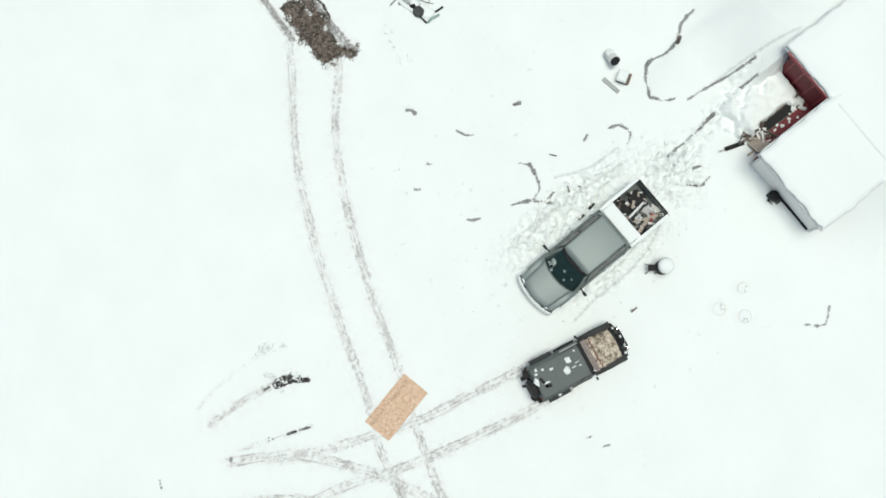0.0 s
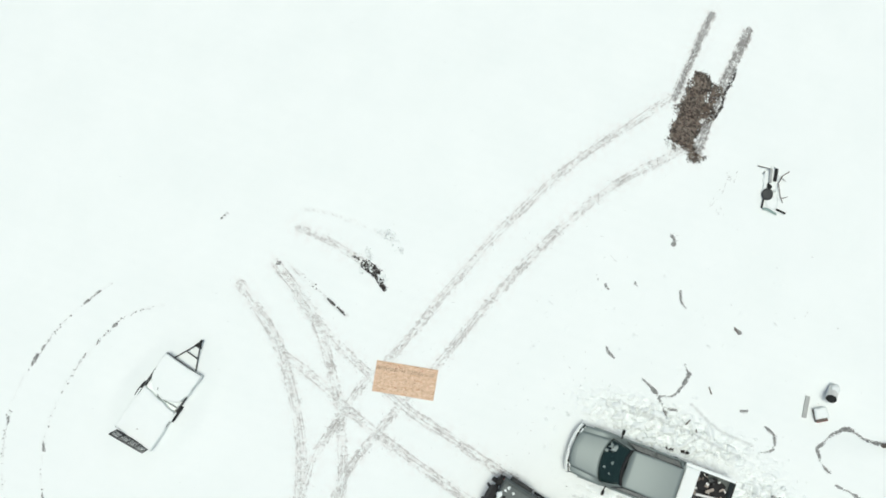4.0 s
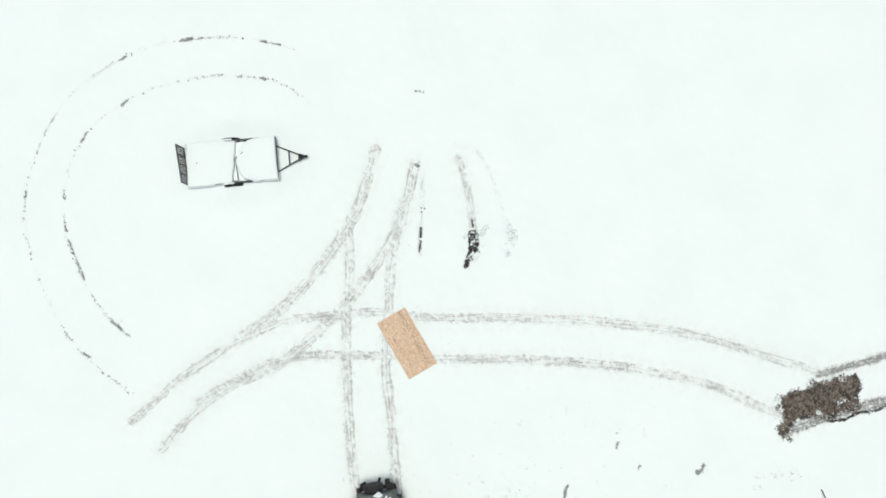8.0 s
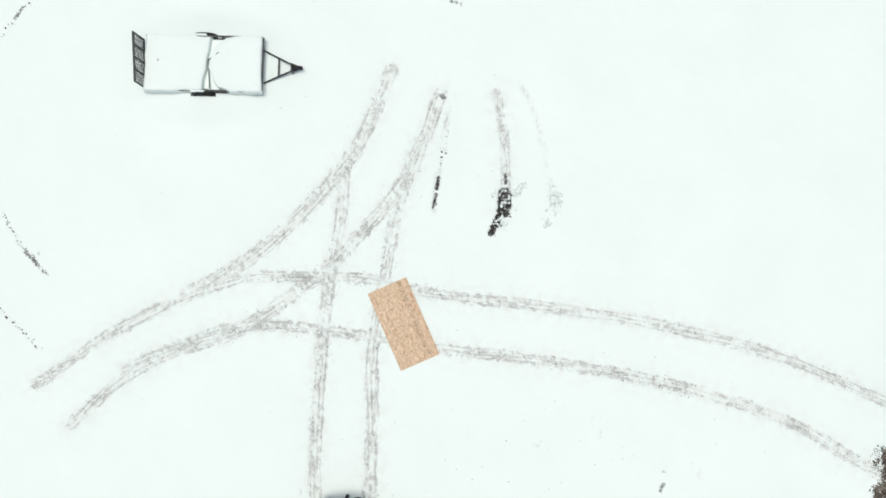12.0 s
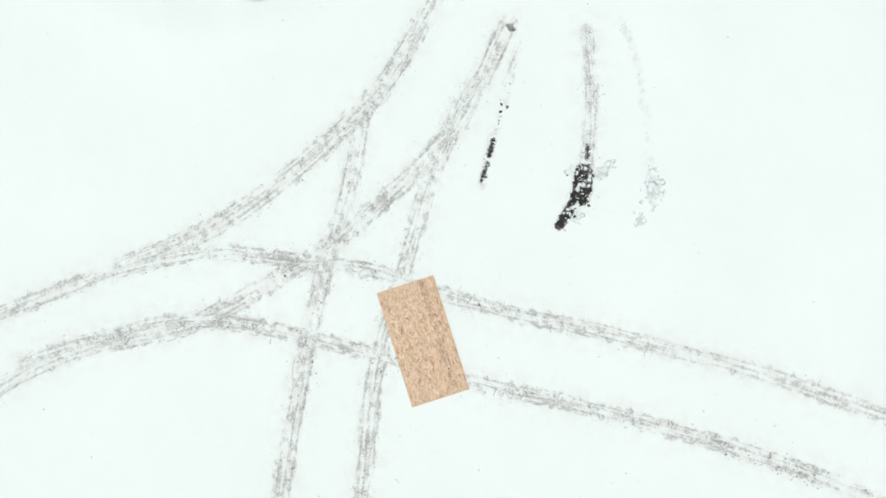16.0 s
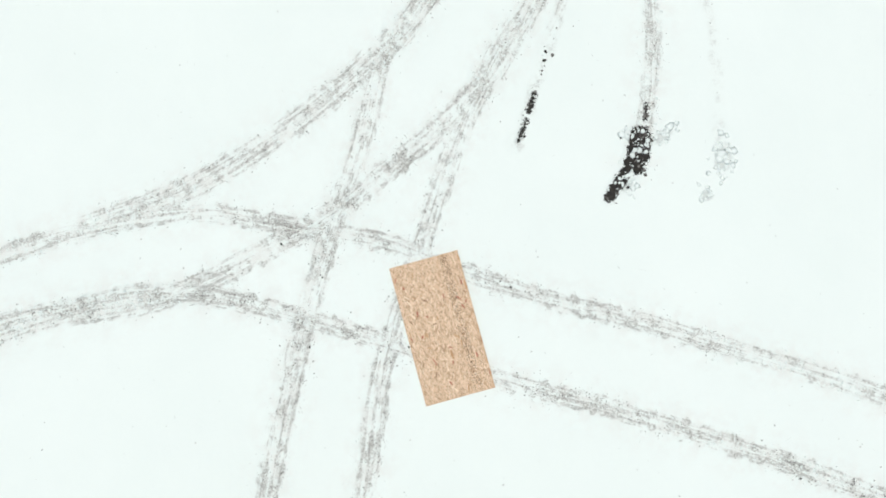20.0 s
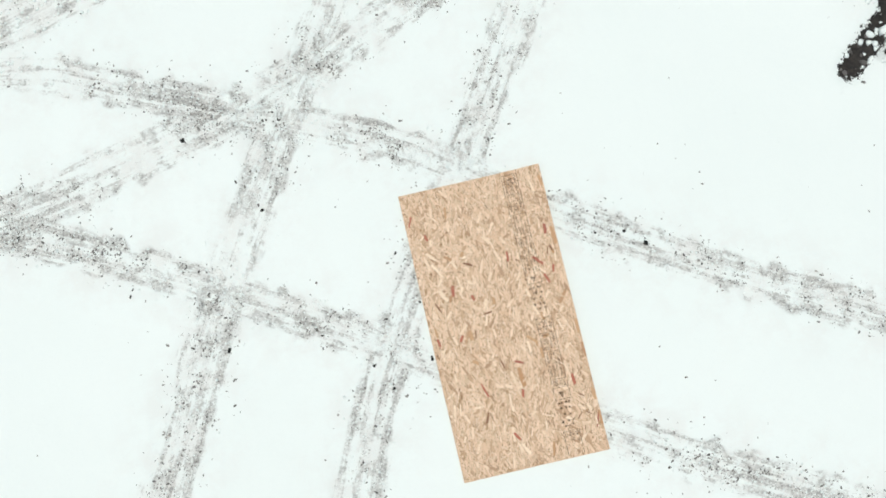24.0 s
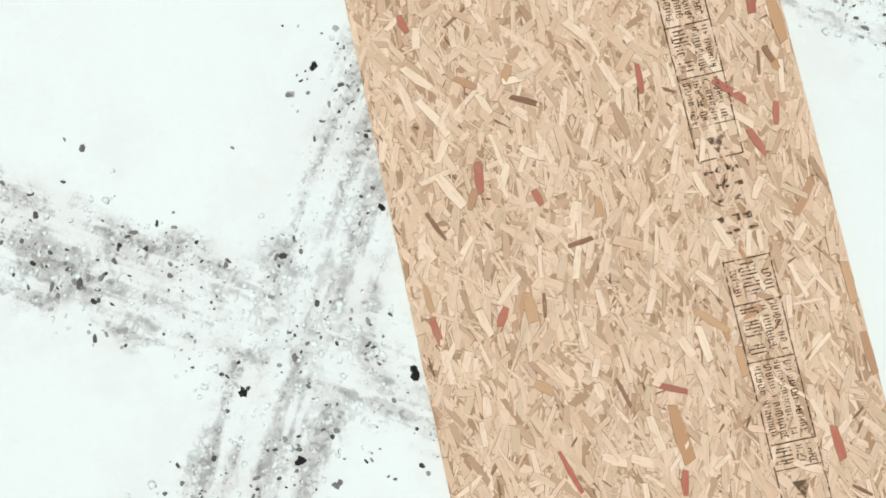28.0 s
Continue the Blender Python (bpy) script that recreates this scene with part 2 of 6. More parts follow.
def strand_material(name, cols, island=True):
    """Flat wood strands, each of its own shade, with the grain running along it."""
    m = Mat(name, 0.62)
    src = m.n.new("ShaderNodeNewGeometry") if island else m.n.new("ShaderNodeObjectInfo")
    fac = src.outputs["Random Per Island"] if island else src.outputs["Random"]
    base = m.ramp(fac, [(k / (len(cols) - 1), c) for k, c in enumerate(cols)])
    lengthwise = m.n.new("ShaderNodeCombineXYZ")
    m.l.new(m.math("MULTIPLY", m.attr("across"), 330.0), lengthwise.inputs[0])
    m.l.new(m.math("MULTIPLY", m.attr("lengthwise"), 14.0), lengthwise.inputs[1])
    m.l.new(m.math("MULTIPLY", fac, 900.0), lengthwise.inputs[2])
    grain = m.node("TexNoise", Scale=1.0, Detail=3.0, Roughness=0.6)
    m.l.new(lengthwise.outputs[0], grain.inputs["Vector"])
    dark = m.mix(1.0, base, (0.42, 0.24, 0.12))
    col = m.mix(m.math("MULTIPLY", m.step(grain.outputs["Fac"], 0.42, 0.75), 0.30), base, dark)
    col = m.mix(m.math("MULTIPLY", m.step(m.noise(17.0, 3.0, 0.7), 0.50, 0.68), 0.22), col, (0.50, 0.31, 0.17))
    m.colour(col)
    m.bump(grain.outputs["Fac"], 0.2, 0.002)
    return m.m


INK = ink_material()
STRAND = strand_material("wood_strands", [(0.56, 0.375, 0.235), (0.79, 0.585, 0.415), (0.67, 0.465, 0.31), (0.84, 0.655, 0.49), (0.42, 0.255, 0.15), (0.75, 0.535, 0.37), (0.82, 0.615, 0.45), (0.62, 0.455, 0.305), (0.77, 0.575, 0.42), (0.70, 0.485, 0.33), (0.50, 0.315, 0.19)])
STRAND_RED = strand_material("red_heart_strands", [(0.44, 0.10, 0.06), (0.46, 0.14, 0.085), (0.36, 0.10, 0.07)], False)
STRAND_ORANGE = strand_material("resin_stained_strands", [(0.50, 0.27, 0.13), (0.58, 0.35, 0.19), (0.45, 0.245, 0.13)], False)
STRAND_DARK = strand_material("dark_bark_strands", [(0.19, 0.075, 0.035), (0.26, 0.125, 0.065), (0.32, 0.165, 0.085)], False)
STRAND_PALE = strand_material("pale_sapwood_strands", [(0.84, 0.665, 0.49), (0.88, 0.71, 0.54), (0.80, 0.62, 0.45)], False)
SLIVER = by_object("dark_slivers", [(0.20, 0.10, 0.05), (0.42, 0.25, 0.13), (0.30, 0.17, 0.09), (0.14, 0.07, 0.035)], 0.7, island=True, grain=140.0)
# Dark brown sides paint the shade in the gaps between strands.
STRAND_EDGE_SHADE = worn("strand_edge_shade", (0.27, 0.165, 0.095), 0.6, 30.0, 160.0, 0.75)
OSB_CORE = worn("strand_board", (0.45, 0.28, 0.15), 0.75, 25.0, 120.0, 0.7)


def glass_material():
    m = Mat("tinted_glass", 0.06)
    m.colour((0.02, 0.045, 0.042))
    m.b.inputs["Transmission Weight"].default_value = 0.35
    m.b.inputs["IOR"].default_value = 1.45
    return m.m


def hood_material():
    """Sand-coloured paint gone to rust and dirt."""
    m = Mat("weathered_tan_hood", 0.7)
    base = m.ramp(m.noise(5.0, 6.0, 0.75), [(0.38, (0.06, 0.045, 0.033)), (0.47, (0.33, 0.275, 0.20)), (0.58, (0.62, 0.56, 0.45))])
    rust = m.step(m.noise(2.3, 5.0, 0.75), 0.58, 0.68)
    m.colour(m.mix(m.math("MULTIPLY", rust, 0.75), base, (0.13, 0.035, 0.03)))
    m.bump(m.noise(60.0), 0.25, 0.004)
    return m.m


GLASS = glass_material()
SMOKED = worn("smoked_side_glass", (0.012, 0.016, 0.016), 0.7, 4.0, 90.0, 0.22, 0.0, 0.02)
HOOD = hood_material()
DUSTY = worn("dusty_black_fender", (0.05, 0.054, 0.052), 0.35, 11.0, 60.0, 0.8)
COWL = worn("faded_cowl_paint", (0.30, 0.255, 0.235), 0.45, 9.0, 60.0, 0.7)


# ---- mesh helpers ----
def part(name, bm, material, parent=None, label="", smooth=False):
    """Links a bmesh as one mesh object, under its thing or part."""
    me = bpy.data.meshes.new(name)
    bm.to_mesh(me)
    bm.free()
    me.materials.append(material)
    if smooth:
        me.polygons.foreach_set("use_smooth", [True] * len(me.polygons))
    ob = new(name, me)
    if parent is not None:
        ob.parent = parent
    if label:
        ob["label"] = label
    return ob


def thing(name, m, label, category, group="", kind=""):
    ob = new(name)
    ob.matrix_world = m
    ob.empty_display_size = 0.2
    return tagged(ob, label, category, group, kind)


def box(size, at=(0, 0, 0), bevel=0.0, turn=None, bm=None, segments=2):
    bm = bm or bmesh.new()
    m = Matrix.Translation(at) @ (turn or Matrix()) @ Matrix.Diagonal((*size, 1))
    made = bmesh.ops.create_cube(bm, size=1.0, matrix=m)
    if bevel:
        edges = list({e for v in made["verts"] for e in v.link_edges})
        bmesh.ops.bevel(bm, geom=edges, offset=bevel, segments=segments, affect="EDGES", profile=0.6)
    return bm


def rod(a, b, r0, r1=None, sides=8, bm=None):
    bm = bm or bmesh.new()
    a, b = Vector(a), Vector(b)
    m = Matrix.Translation((a + b) / 2) @ (b - a).to_track_quat("Z", "Y").to_matrix().to_4x4()
    bmesh.ops.create_cone(bm, cap_ends=True, segments=sides, radius1=r0, radius2=r0 if r1 is None else r1, depth=(b - a).length, matrix=m)
    return bm


def lathe(profile, sides=20, bm=None, m=None):
    """Turns (radius, height) pairs about the z axis."""
    bm = bm or bmesh.new()
    rings = []
    for r, z in profile:
        rings.append([bm.verts.new((m or Matrix()) @ Vector((r * math.cos(k * math.tau / sides), r * math.sin(k * math.tau / sides), z))) for k in range(sides)])
    for low, high in zip(rings, rings[1:]):
        for k in range(sides):
            bm.faces.new((low[k], low[(k + 1) % sides], high[(k + 1) % sides], high[k]))
    bm.faces.new(rings[0][::-1])
    bm.faces.new(rings[-1])
    return bm


def loft(rings, bm=None, caps=True):
    """Skins closed rings of points that have equal counts."""
    bm = bm or bmesh.new()
    vs = [[bm.verts.new(p) for p in ring] for ring in rings]
    for a, b in zip(vs, vs[1:]):
        for k in range(len(a)):
            j = (k + 1) % len(a)
            bm.faces.new((a[k], a[j], b[j], b[k]))
    if caps:
        bm.faces.new(vs[0][::-1])
        bm.faces.new(vs[-1])
    bmesh.ops.recalc_face_normals(bm, faces=bm.faces)
    return bm


def sheet(fn, nu, nv, thick):
    """A panel of given thickness over fn(u, v), both 0 to 1."""
    bm = bmesh.new()
    top = [[bm.verts.new(fn(i / nu, j / nv)) for j in range(nv + 1)] for i in range(nu + 1)]
    for i in range(nu):
        for j in range(nv):
            bm.faces.new((top[i][j], top[i + 1][j], top[i + 1][j + 1], top[i][j + 1]))
    bmesh.ops.recalc_face_normals(bm, faces=bm.faces)
    up = sum((f.normal.z for f in bm.faces))
    if up < 0:
        bmesh.ops.reverse_faces(bm, faces=bm.faces)
    bmesh.ops.solidify(bm, geom=bm.faces[:], thickness=thick)
    return bm


def snow_cap(outline, z, height, seed=0, rough=0.03, cell=0.12, edge=0.25):
    """A pillow of settled snow on a convex outline: full inside, rounded and uneven at its rim."""
    rng = random.Random(seed)
    off = Vector((rng.uniform(0, 90), rng.uniform(0, 90), 0))
    xs, ys = [p[0] for p in outline], [p[1] for p in outline]
    cx, cy = sum(xs) / len(xs), sum(ys) / len(ys)
    pts = [Vector((x, y, 0)) for x, y in outline]
    rim = []
    for a, b in zip(pts, pts[1:] + pts[:1]):
        n = max(1, int((b - a).length / cell))
        for k in range(n):
            p = a.lerp(b, k / n)
            q = p + (p - Vector((cx, cy, 0))).normalized() * rough * 1.6 * noise.noise(p * 2.3 + off)
            rim.append(q)
    size = max(max(xs) - min(xs), max(ys) - min(ys)) / 2
    rings, levels = [], [(0.0, 0.0), (0.0, 0.35), (edge * 0.25, 0.75), (edge * 0.7, 0.95), (edge * 1.3, 1.0)]
    levels += [(edge * 1.3 + (size - edge * 1.3) * f, 1.0) for f in (0.3, 0.6, 0.85)]
    for inset, lift in levels:
        f = max(0.02, 1 - inset / size)
        ring = []
        for p in rim:
            q = Vector((cx + (p.x - cx) * f, cy + (p.y - cy) * f, 0))
            dz = 0 if lift == 0 else rough * (noise.noise(q * 1.7 + off) + 0.5 * noise.noise(q * 5 + off))
            ring.append((q.x, q.y, z + height * lift + dz))
        rings.append(ring)
    return loft(rings)


def blob(size, seed, rough=0.25, rings=7, sides=10, at=(0, 0, 0)):
    """An uneven lump that sits on z = 0."""
    off = Vector((seed * 7.3, seed * 3.1, 0))
    prof = []
    for i in range(rings):
        a = (i + 0.4) / rings * math.pi * 0.5
        ring = []
        for k in range(sides):
            b = k * math.tau / sides
            d = Vector((math.cos(a) * math.cos(b), math.cos(a) * math.sin(b), math.sin(a)))
            d *= 1 + rough * noise.noise(d * 2.0 + off)
            ring.append((at[0] + d.x * size[0], at[1] + d.y * size[1], at[2] + d.z * size[2] - 0.02))
        prof.append(ring)
    return loft(prof)


def spline(points, step=0.15):
    """Points along a Catmull-Rom curve."""
    p = [Vector((x, y, 0)) for x, y in points]
    p = [2 * p[0] - p[1]] + p + [2 * p[-1] - p[-2]]
    out = []
    for a, b, c, d in zip(p, p[1:], p[2:], p[3:]):
        n = max(1, int((c - b).length / step))
        for k in range(n):
            t = k / n
            out.append(0.5 * (2 * b + (c - a) * t + (2 * a - 5 * b + 4 * c - d) * t * t + (3 * b - a - 3 * c + d) * t ** 3))
    out.append(p[-2])
    return [(q.x, q.y) for q in out]


# ---- ground: one sheet of snow with wheel tracks and bare earth ----
# Wheel tracks: strength, width, then the line along the middle.
TRACKS = [
    (1.0, 0.26, [(13.3, -9.15), (12.0, -7.75), (9.75, -5.35), (7.28, -3.36), (5.59, -2.2), (4.5, -1.53), (3.12, -0.67), (2.16, -0.16), (0.8, 0.67), (-0.39, 1.58), (-1.5, 2.13), (-2.6, 2.64), (-3.6, 3.06), (-5.5, 3.28), (-8.0, 3.12), (-10.35, 2.65)]),
    (1.0, 0.26, [(11.1, -9.75), (10.5, -9.0), (9.25, -7.25), (7.35, -5.45), (5.07, -3.77), (2.85, -2.35), (0.95, -1.25), (-0.8, -0.08), (-2.45, 0.9), (-3.95, 1.68), (-5.77, 1.95), (-8.0, 1.8), (-9.9, 1.17)]),
    (1.7, 0.28, [(12.9, -8.86), (13.2, -8.95), (14.9, -9.4), (16.6, -9.9)]),
    (2.2, 0.34, [(10.6, -10.05), (12.2, -10.35), (13.8, -10.75), (16.15, -11.45)]),
    (0.95, 0.36, [(2.68, 7.06), (1.28, 5.71), (0.27, 5.0), (-1.6, 4.1), (-3.65, 3.5), (-5.5, 3.32)]),
    (0.95, 0.34, [(3.73, 5.82), (2.47, 4.5), (1.35, 3.65), (-1.03, 2.52), (-2.78, 2.05), (-4.4, 1.77), (-6.0, 1.9)]),
    (0.92, 0.32, [(0.9, 5.4), (0.27, 4.9), (-0.53, 3.45), (-1.9, 1.32), (-2.9, -0.57), (-3.6, -2.0), (-4.25, -3.45), (-4.9, -5.2)]),
    (0.92, 0.32, [(2.6, 4.75), (2.05, 4.22), (0.95, 2.85), (0.1, 1.55), (-1.05, -0.2), (-1.75, -1.78), (-2.9, -4.25), (-3.5, -5.6)]),
    (0.55, 0.20, [(-7.89, 2.06), (-7.29, 2.10), (-6.69, 2.11), (-6.01, 2.05), (-5.31, 2.05), (-4.71, 1.96)]),
    (0.22, 0.16, [(1.9, 12.15), (0.4, 13.5), (-1.55, 14.55), (-3.75, 15.1), (-6.35, 14.85), (-8.3, 13.8), (-9.75, 12.35), (-10.6, 10.55), (-11.0, 7.55), (-10.75, 5.7), (-9.9, 3.5)]),
    (0.22, 0.16, [(1.4, 9.9), (0.7, 11.3), (-1.1, 12.6), (-2.95, 13.3), (-4.8, 13.55), (-6.75, 13.15), (-8.35, 11.8), (-9.2, 10.0), (-9.45, 8.15), (-9.35, 6.7), (-9.0, 5.55)]),
    (0.42, 0.2, [(3.86, 5.48), (2.95, 4.0), (2.1, 2.72)]),
    (0.55, 0.26, [(5.3, 5.2), (4.98, 4.05), (4.45, 2.6), (4.0, 1.85)]),
    (0.3, 0.2, [(6.1, 5.2), (6.0, 3.6), (5.65, 2.2), (5.5, 1.5)]),
]
# Bare or dark spots: radius, then the line.
EARTH = [
    (0.50, [(13.7, -9.85), (12.9, -9.7)]),
    (0.62, [(12.6, -9.62), (11.7, -9.5)]),
    (0.40, [(11.35, -9.2), (11.25, -9.6)]),
    (0.30, [(10.75, -10.05), (11.2, -9.75)]),
    (0.27, [(12.3, -10.2), (13.5, -10.5)]),
    (0.20, [(4.26, 2.32), (4.14, 2.05), (4.0, 1.86)]),
    (0.11, [(3.78, 1.74), (3.60, 1.58), (3.42, 1.42)]),
    (0.05, [(2.66, 3.55), (2.48, 3.25)]),
    (0.04, [(2.40, 3.12), (2.16, 2.80)]),
    (0.055, [(12.3, -10.55), (12.9, -10.80), (13.5, -10.86), (14.1, -11.12), (14.5, -11.15)]),
    (0.05, [(4.52, 2.85), (4.42, 2.6)]),
    (0.07, [(-0.98, -11.05), (-0.97, -11.3)]),
    (0.05, [(-0.94, -10.55), (-0.96, -10.75)]),
]
# Thin dark marks put in as colour: shade at undercut snow edges and in footprints, and old wheel marks.
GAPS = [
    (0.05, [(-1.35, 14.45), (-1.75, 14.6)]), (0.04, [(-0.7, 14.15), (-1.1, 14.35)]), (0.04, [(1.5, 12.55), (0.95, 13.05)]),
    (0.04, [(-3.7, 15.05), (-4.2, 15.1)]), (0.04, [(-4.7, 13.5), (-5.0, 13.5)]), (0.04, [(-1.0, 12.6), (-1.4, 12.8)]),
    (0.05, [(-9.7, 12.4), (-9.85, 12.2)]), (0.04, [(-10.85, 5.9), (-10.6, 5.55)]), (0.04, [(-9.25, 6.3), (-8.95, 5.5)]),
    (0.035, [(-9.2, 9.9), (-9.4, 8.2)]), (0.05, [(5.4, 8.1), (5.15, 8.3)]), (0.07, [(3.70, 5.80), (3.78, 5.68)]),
    (0.055, [(1.58, -9.2), (1.3, -9.55), (1.06, -9.85), (0.7, -10.1), (0.37, -10.28)]),
    (0.055, [(1.0, -9.95), (1.1, -10.45), (1.55, -10.75), (2.05, -10.95), (2.37, -10.75)]),
    (0.05, [(0.6, -10.2), (0.55, -10.7)]), (0.05, [(2.6, -7.6), (2.35, -7.75), (2.2, -7.95)]),
    (0.07, [(0.0, -16.3), (0.55, -16.75), (0.95, -17.4), (0.6, -18.2), (0.62, -18.95), (0.9, -19.6), (0.87, -20.3)]),
    (0.05, [(0.0, -16.3), (-0.5, -16.45), (-0.85, -16.8)]), (0.05, [(-1.3, -17.1), (-1.55, -17.9), (-1.9, -18.7), (-2.3, -19.9)]),
    (0.065, [(-2.1, -14.8), (-2.37, -16.3), (-2.54, -17.95), (-2.8, -19.5)]), (0.05, [(-3.6, -16.2), (-3.95, -16.9)]),
    (0.05, [(0.5, -14.2), (0.2, -14.6), (-0.35, -14.6), (-0.5, -14.2)]),
    (0.06, [(-3.45, -14.4), (-3.9, -14.7), (-3.95, -15.2)]), (0.05, [(-3.1, -14.9), (-3.4, -15.35)]),
    (0.05, [(-10.6, -12.9), (-11.2, -13.4), (-10.9, -14.1)]),
    (0.05, [(5.2, -10.2), (4.85, -10.25), (4.6, -10.45)]), (0.07, [(4.05, -12.55), (3.95, -12.75)]),
    (0.05, [(7.35, -9.55), (7.2, -9.7), (7.0, -9.65)]), (0.04, [(5.3, -8.35), (5.15, -8.45)]), (0.035, [(5.05, -7.2), (4.85, -7.35)]),
    (0.05, [(-4.85, -8.95), (-4.95, -9.15)]), (0.045, [(-7.3, -4.0), (-7.5, -4.2)]), (0.04, [(-6.6, -3.85), (-6.7, -4.0)]), (0.04, [(0.95, -13.2), (1.0, -13.4)]),
]


def along(fine, lo, hi, coarse_to):
    """Grid lines: dense between lo and hi, denser still by the board, growing towards the horizon."""
    mid = np.concatenate([np.arange(lo, -3.2, fine), np.arange(-3.2, 3.2, fine * 0.42), np.arange(3.2, hi, fine)])
    out, step, far = [], fine, 0.0
    while far < coarse_to:
        step *= 1.22
        far += step
        out.append(far)
    out = np.array(out)
    return np.concatenate([lo - out[::-1], mid, mid[-1] + out])


def to_line(px, py, line):
    """The distance of every point from a polyline, worked out only near it."""
    best = np.full(px.shape, 9.0)
    for (ax, ay), (bx, by) in zip(line, line[1:]):
        near = (px > min(ax, bx) - 1.2) & (px < max(ax, bx) + 1.2) & (py > min(ay, by) - 1.2) & (py < max(ay, by) + 1.2)
        if not near.any():
            continue
        x, y = px[near], py[near]
        dx, dy = bx - ax, by - ay
        t = np.clip(((x - ax) * dx + (y - ay) * dy) / (dx * dx + dy * dy + 1e-9), 0, 1)
        best[near] = np.minimum(best[near], np.hypot(x - ax - t * dx, y - ay - t * dy))
    return best


def lane_of(px, py, line):
    """Signed offset from a polyline, and the way along it, near it."""
    best, lane, run, gone = np.full(px.shape, 9.0), np.zeros(px.shape), np.zeros(px.shape), 0.0
    for (ax, ay), (bx, by) in zip(line, line[1:]):
        dx, dy = bx - ax, by - ay
        long = math.hypot(dx, dy) + 1e-9
        near = np.nonzero((px > min(ax, bx) - 0.4) & (px < max(ax, bx) + 0.4) & (py > min(ay, by) - 0.4) & (py < max(ay, by) + 0.4))[0]
        x, y = px[near] - ax, py[near] - ay
        t = np.clip((x * dx + y * dy) / long ** 2, 0, 1)
        d = np.hypot(x - t * dx, y - t * dy)
        closer = d < best[near]
        k = near[closer]
        best[k], lane[k], run[k] = d[closer], ((x * dy - y * dx) / long)[closer], (gone + t * long)[closer]
        gone += long
    return best, lane, run


def waves(px, py, count, lo, hi, seed):
    """Smooth random relief of about unit height, from waves of lo to hi metres."""
    rng = np.random.RandomState(seed)
    z = np.zeros(px.shape)
    for k in range(count):
        a, w, p = rng.uniform(0, math.tau), math.tau / rng.uniform(lo, hi), rng.uniform(0, math.tau)
        z += np.sin((px * math.cos(a) + py * math.sin(a)) * w + p)
    return z / math.sqrt(count)


def churn_at(px, py):
    """How much the wheels have worked the snow up: small clumps within longer stretches."""
    return 0.55 * waves(px, py, 24, 0.12, 0.34, 17) + 0.6 * waves(px, py, 14, 0.5, 2.6, 19)


def bump_at(px, py, x, y, rx, ry, turn=0.0, power=2.0):
    c, s = math.cos(radians(turn)), math.sin(radians(turn))
    u, v = ((px - x) * c + (py - y) * s) / rx, (-(px - x) * s + (py - y) * c) / ry
    return np.exp(-np.power(u * u + v * v, power / 2))


TRAILS = [spline(p, 0.3) for p in (
    [(-3.55, -12.6), (-3.85, -11.2), (-3.75, -9.8), (-3.45, -8.4), (-3.35, -7.2)], [(-3.2, -12.2), (-3.35, -10.6), (-3.1, -8.9)],
    [(0.6, -8.2), (0.25, -9.6), (-0.1, -11.0), (-0.6, -12.6), (-0.9, -13.6)], [(0.2, -8.6), (0.1, -10.0), (-0.35, -11.8)], [(0.9, -11.2), (0.1, -12.4), (-0.3, -13.8)],
    [(-1.6, -18.0), (-1.9, -19.2), (-2.4, -20.6), (-2.9, -21.6)], [(-2.0, -13.9), (-2.6, -14.6), (-2.5, -15.6)])]
LINES = [(s, w, spline(p, 0.3)) for s, w, p in TRACKS]


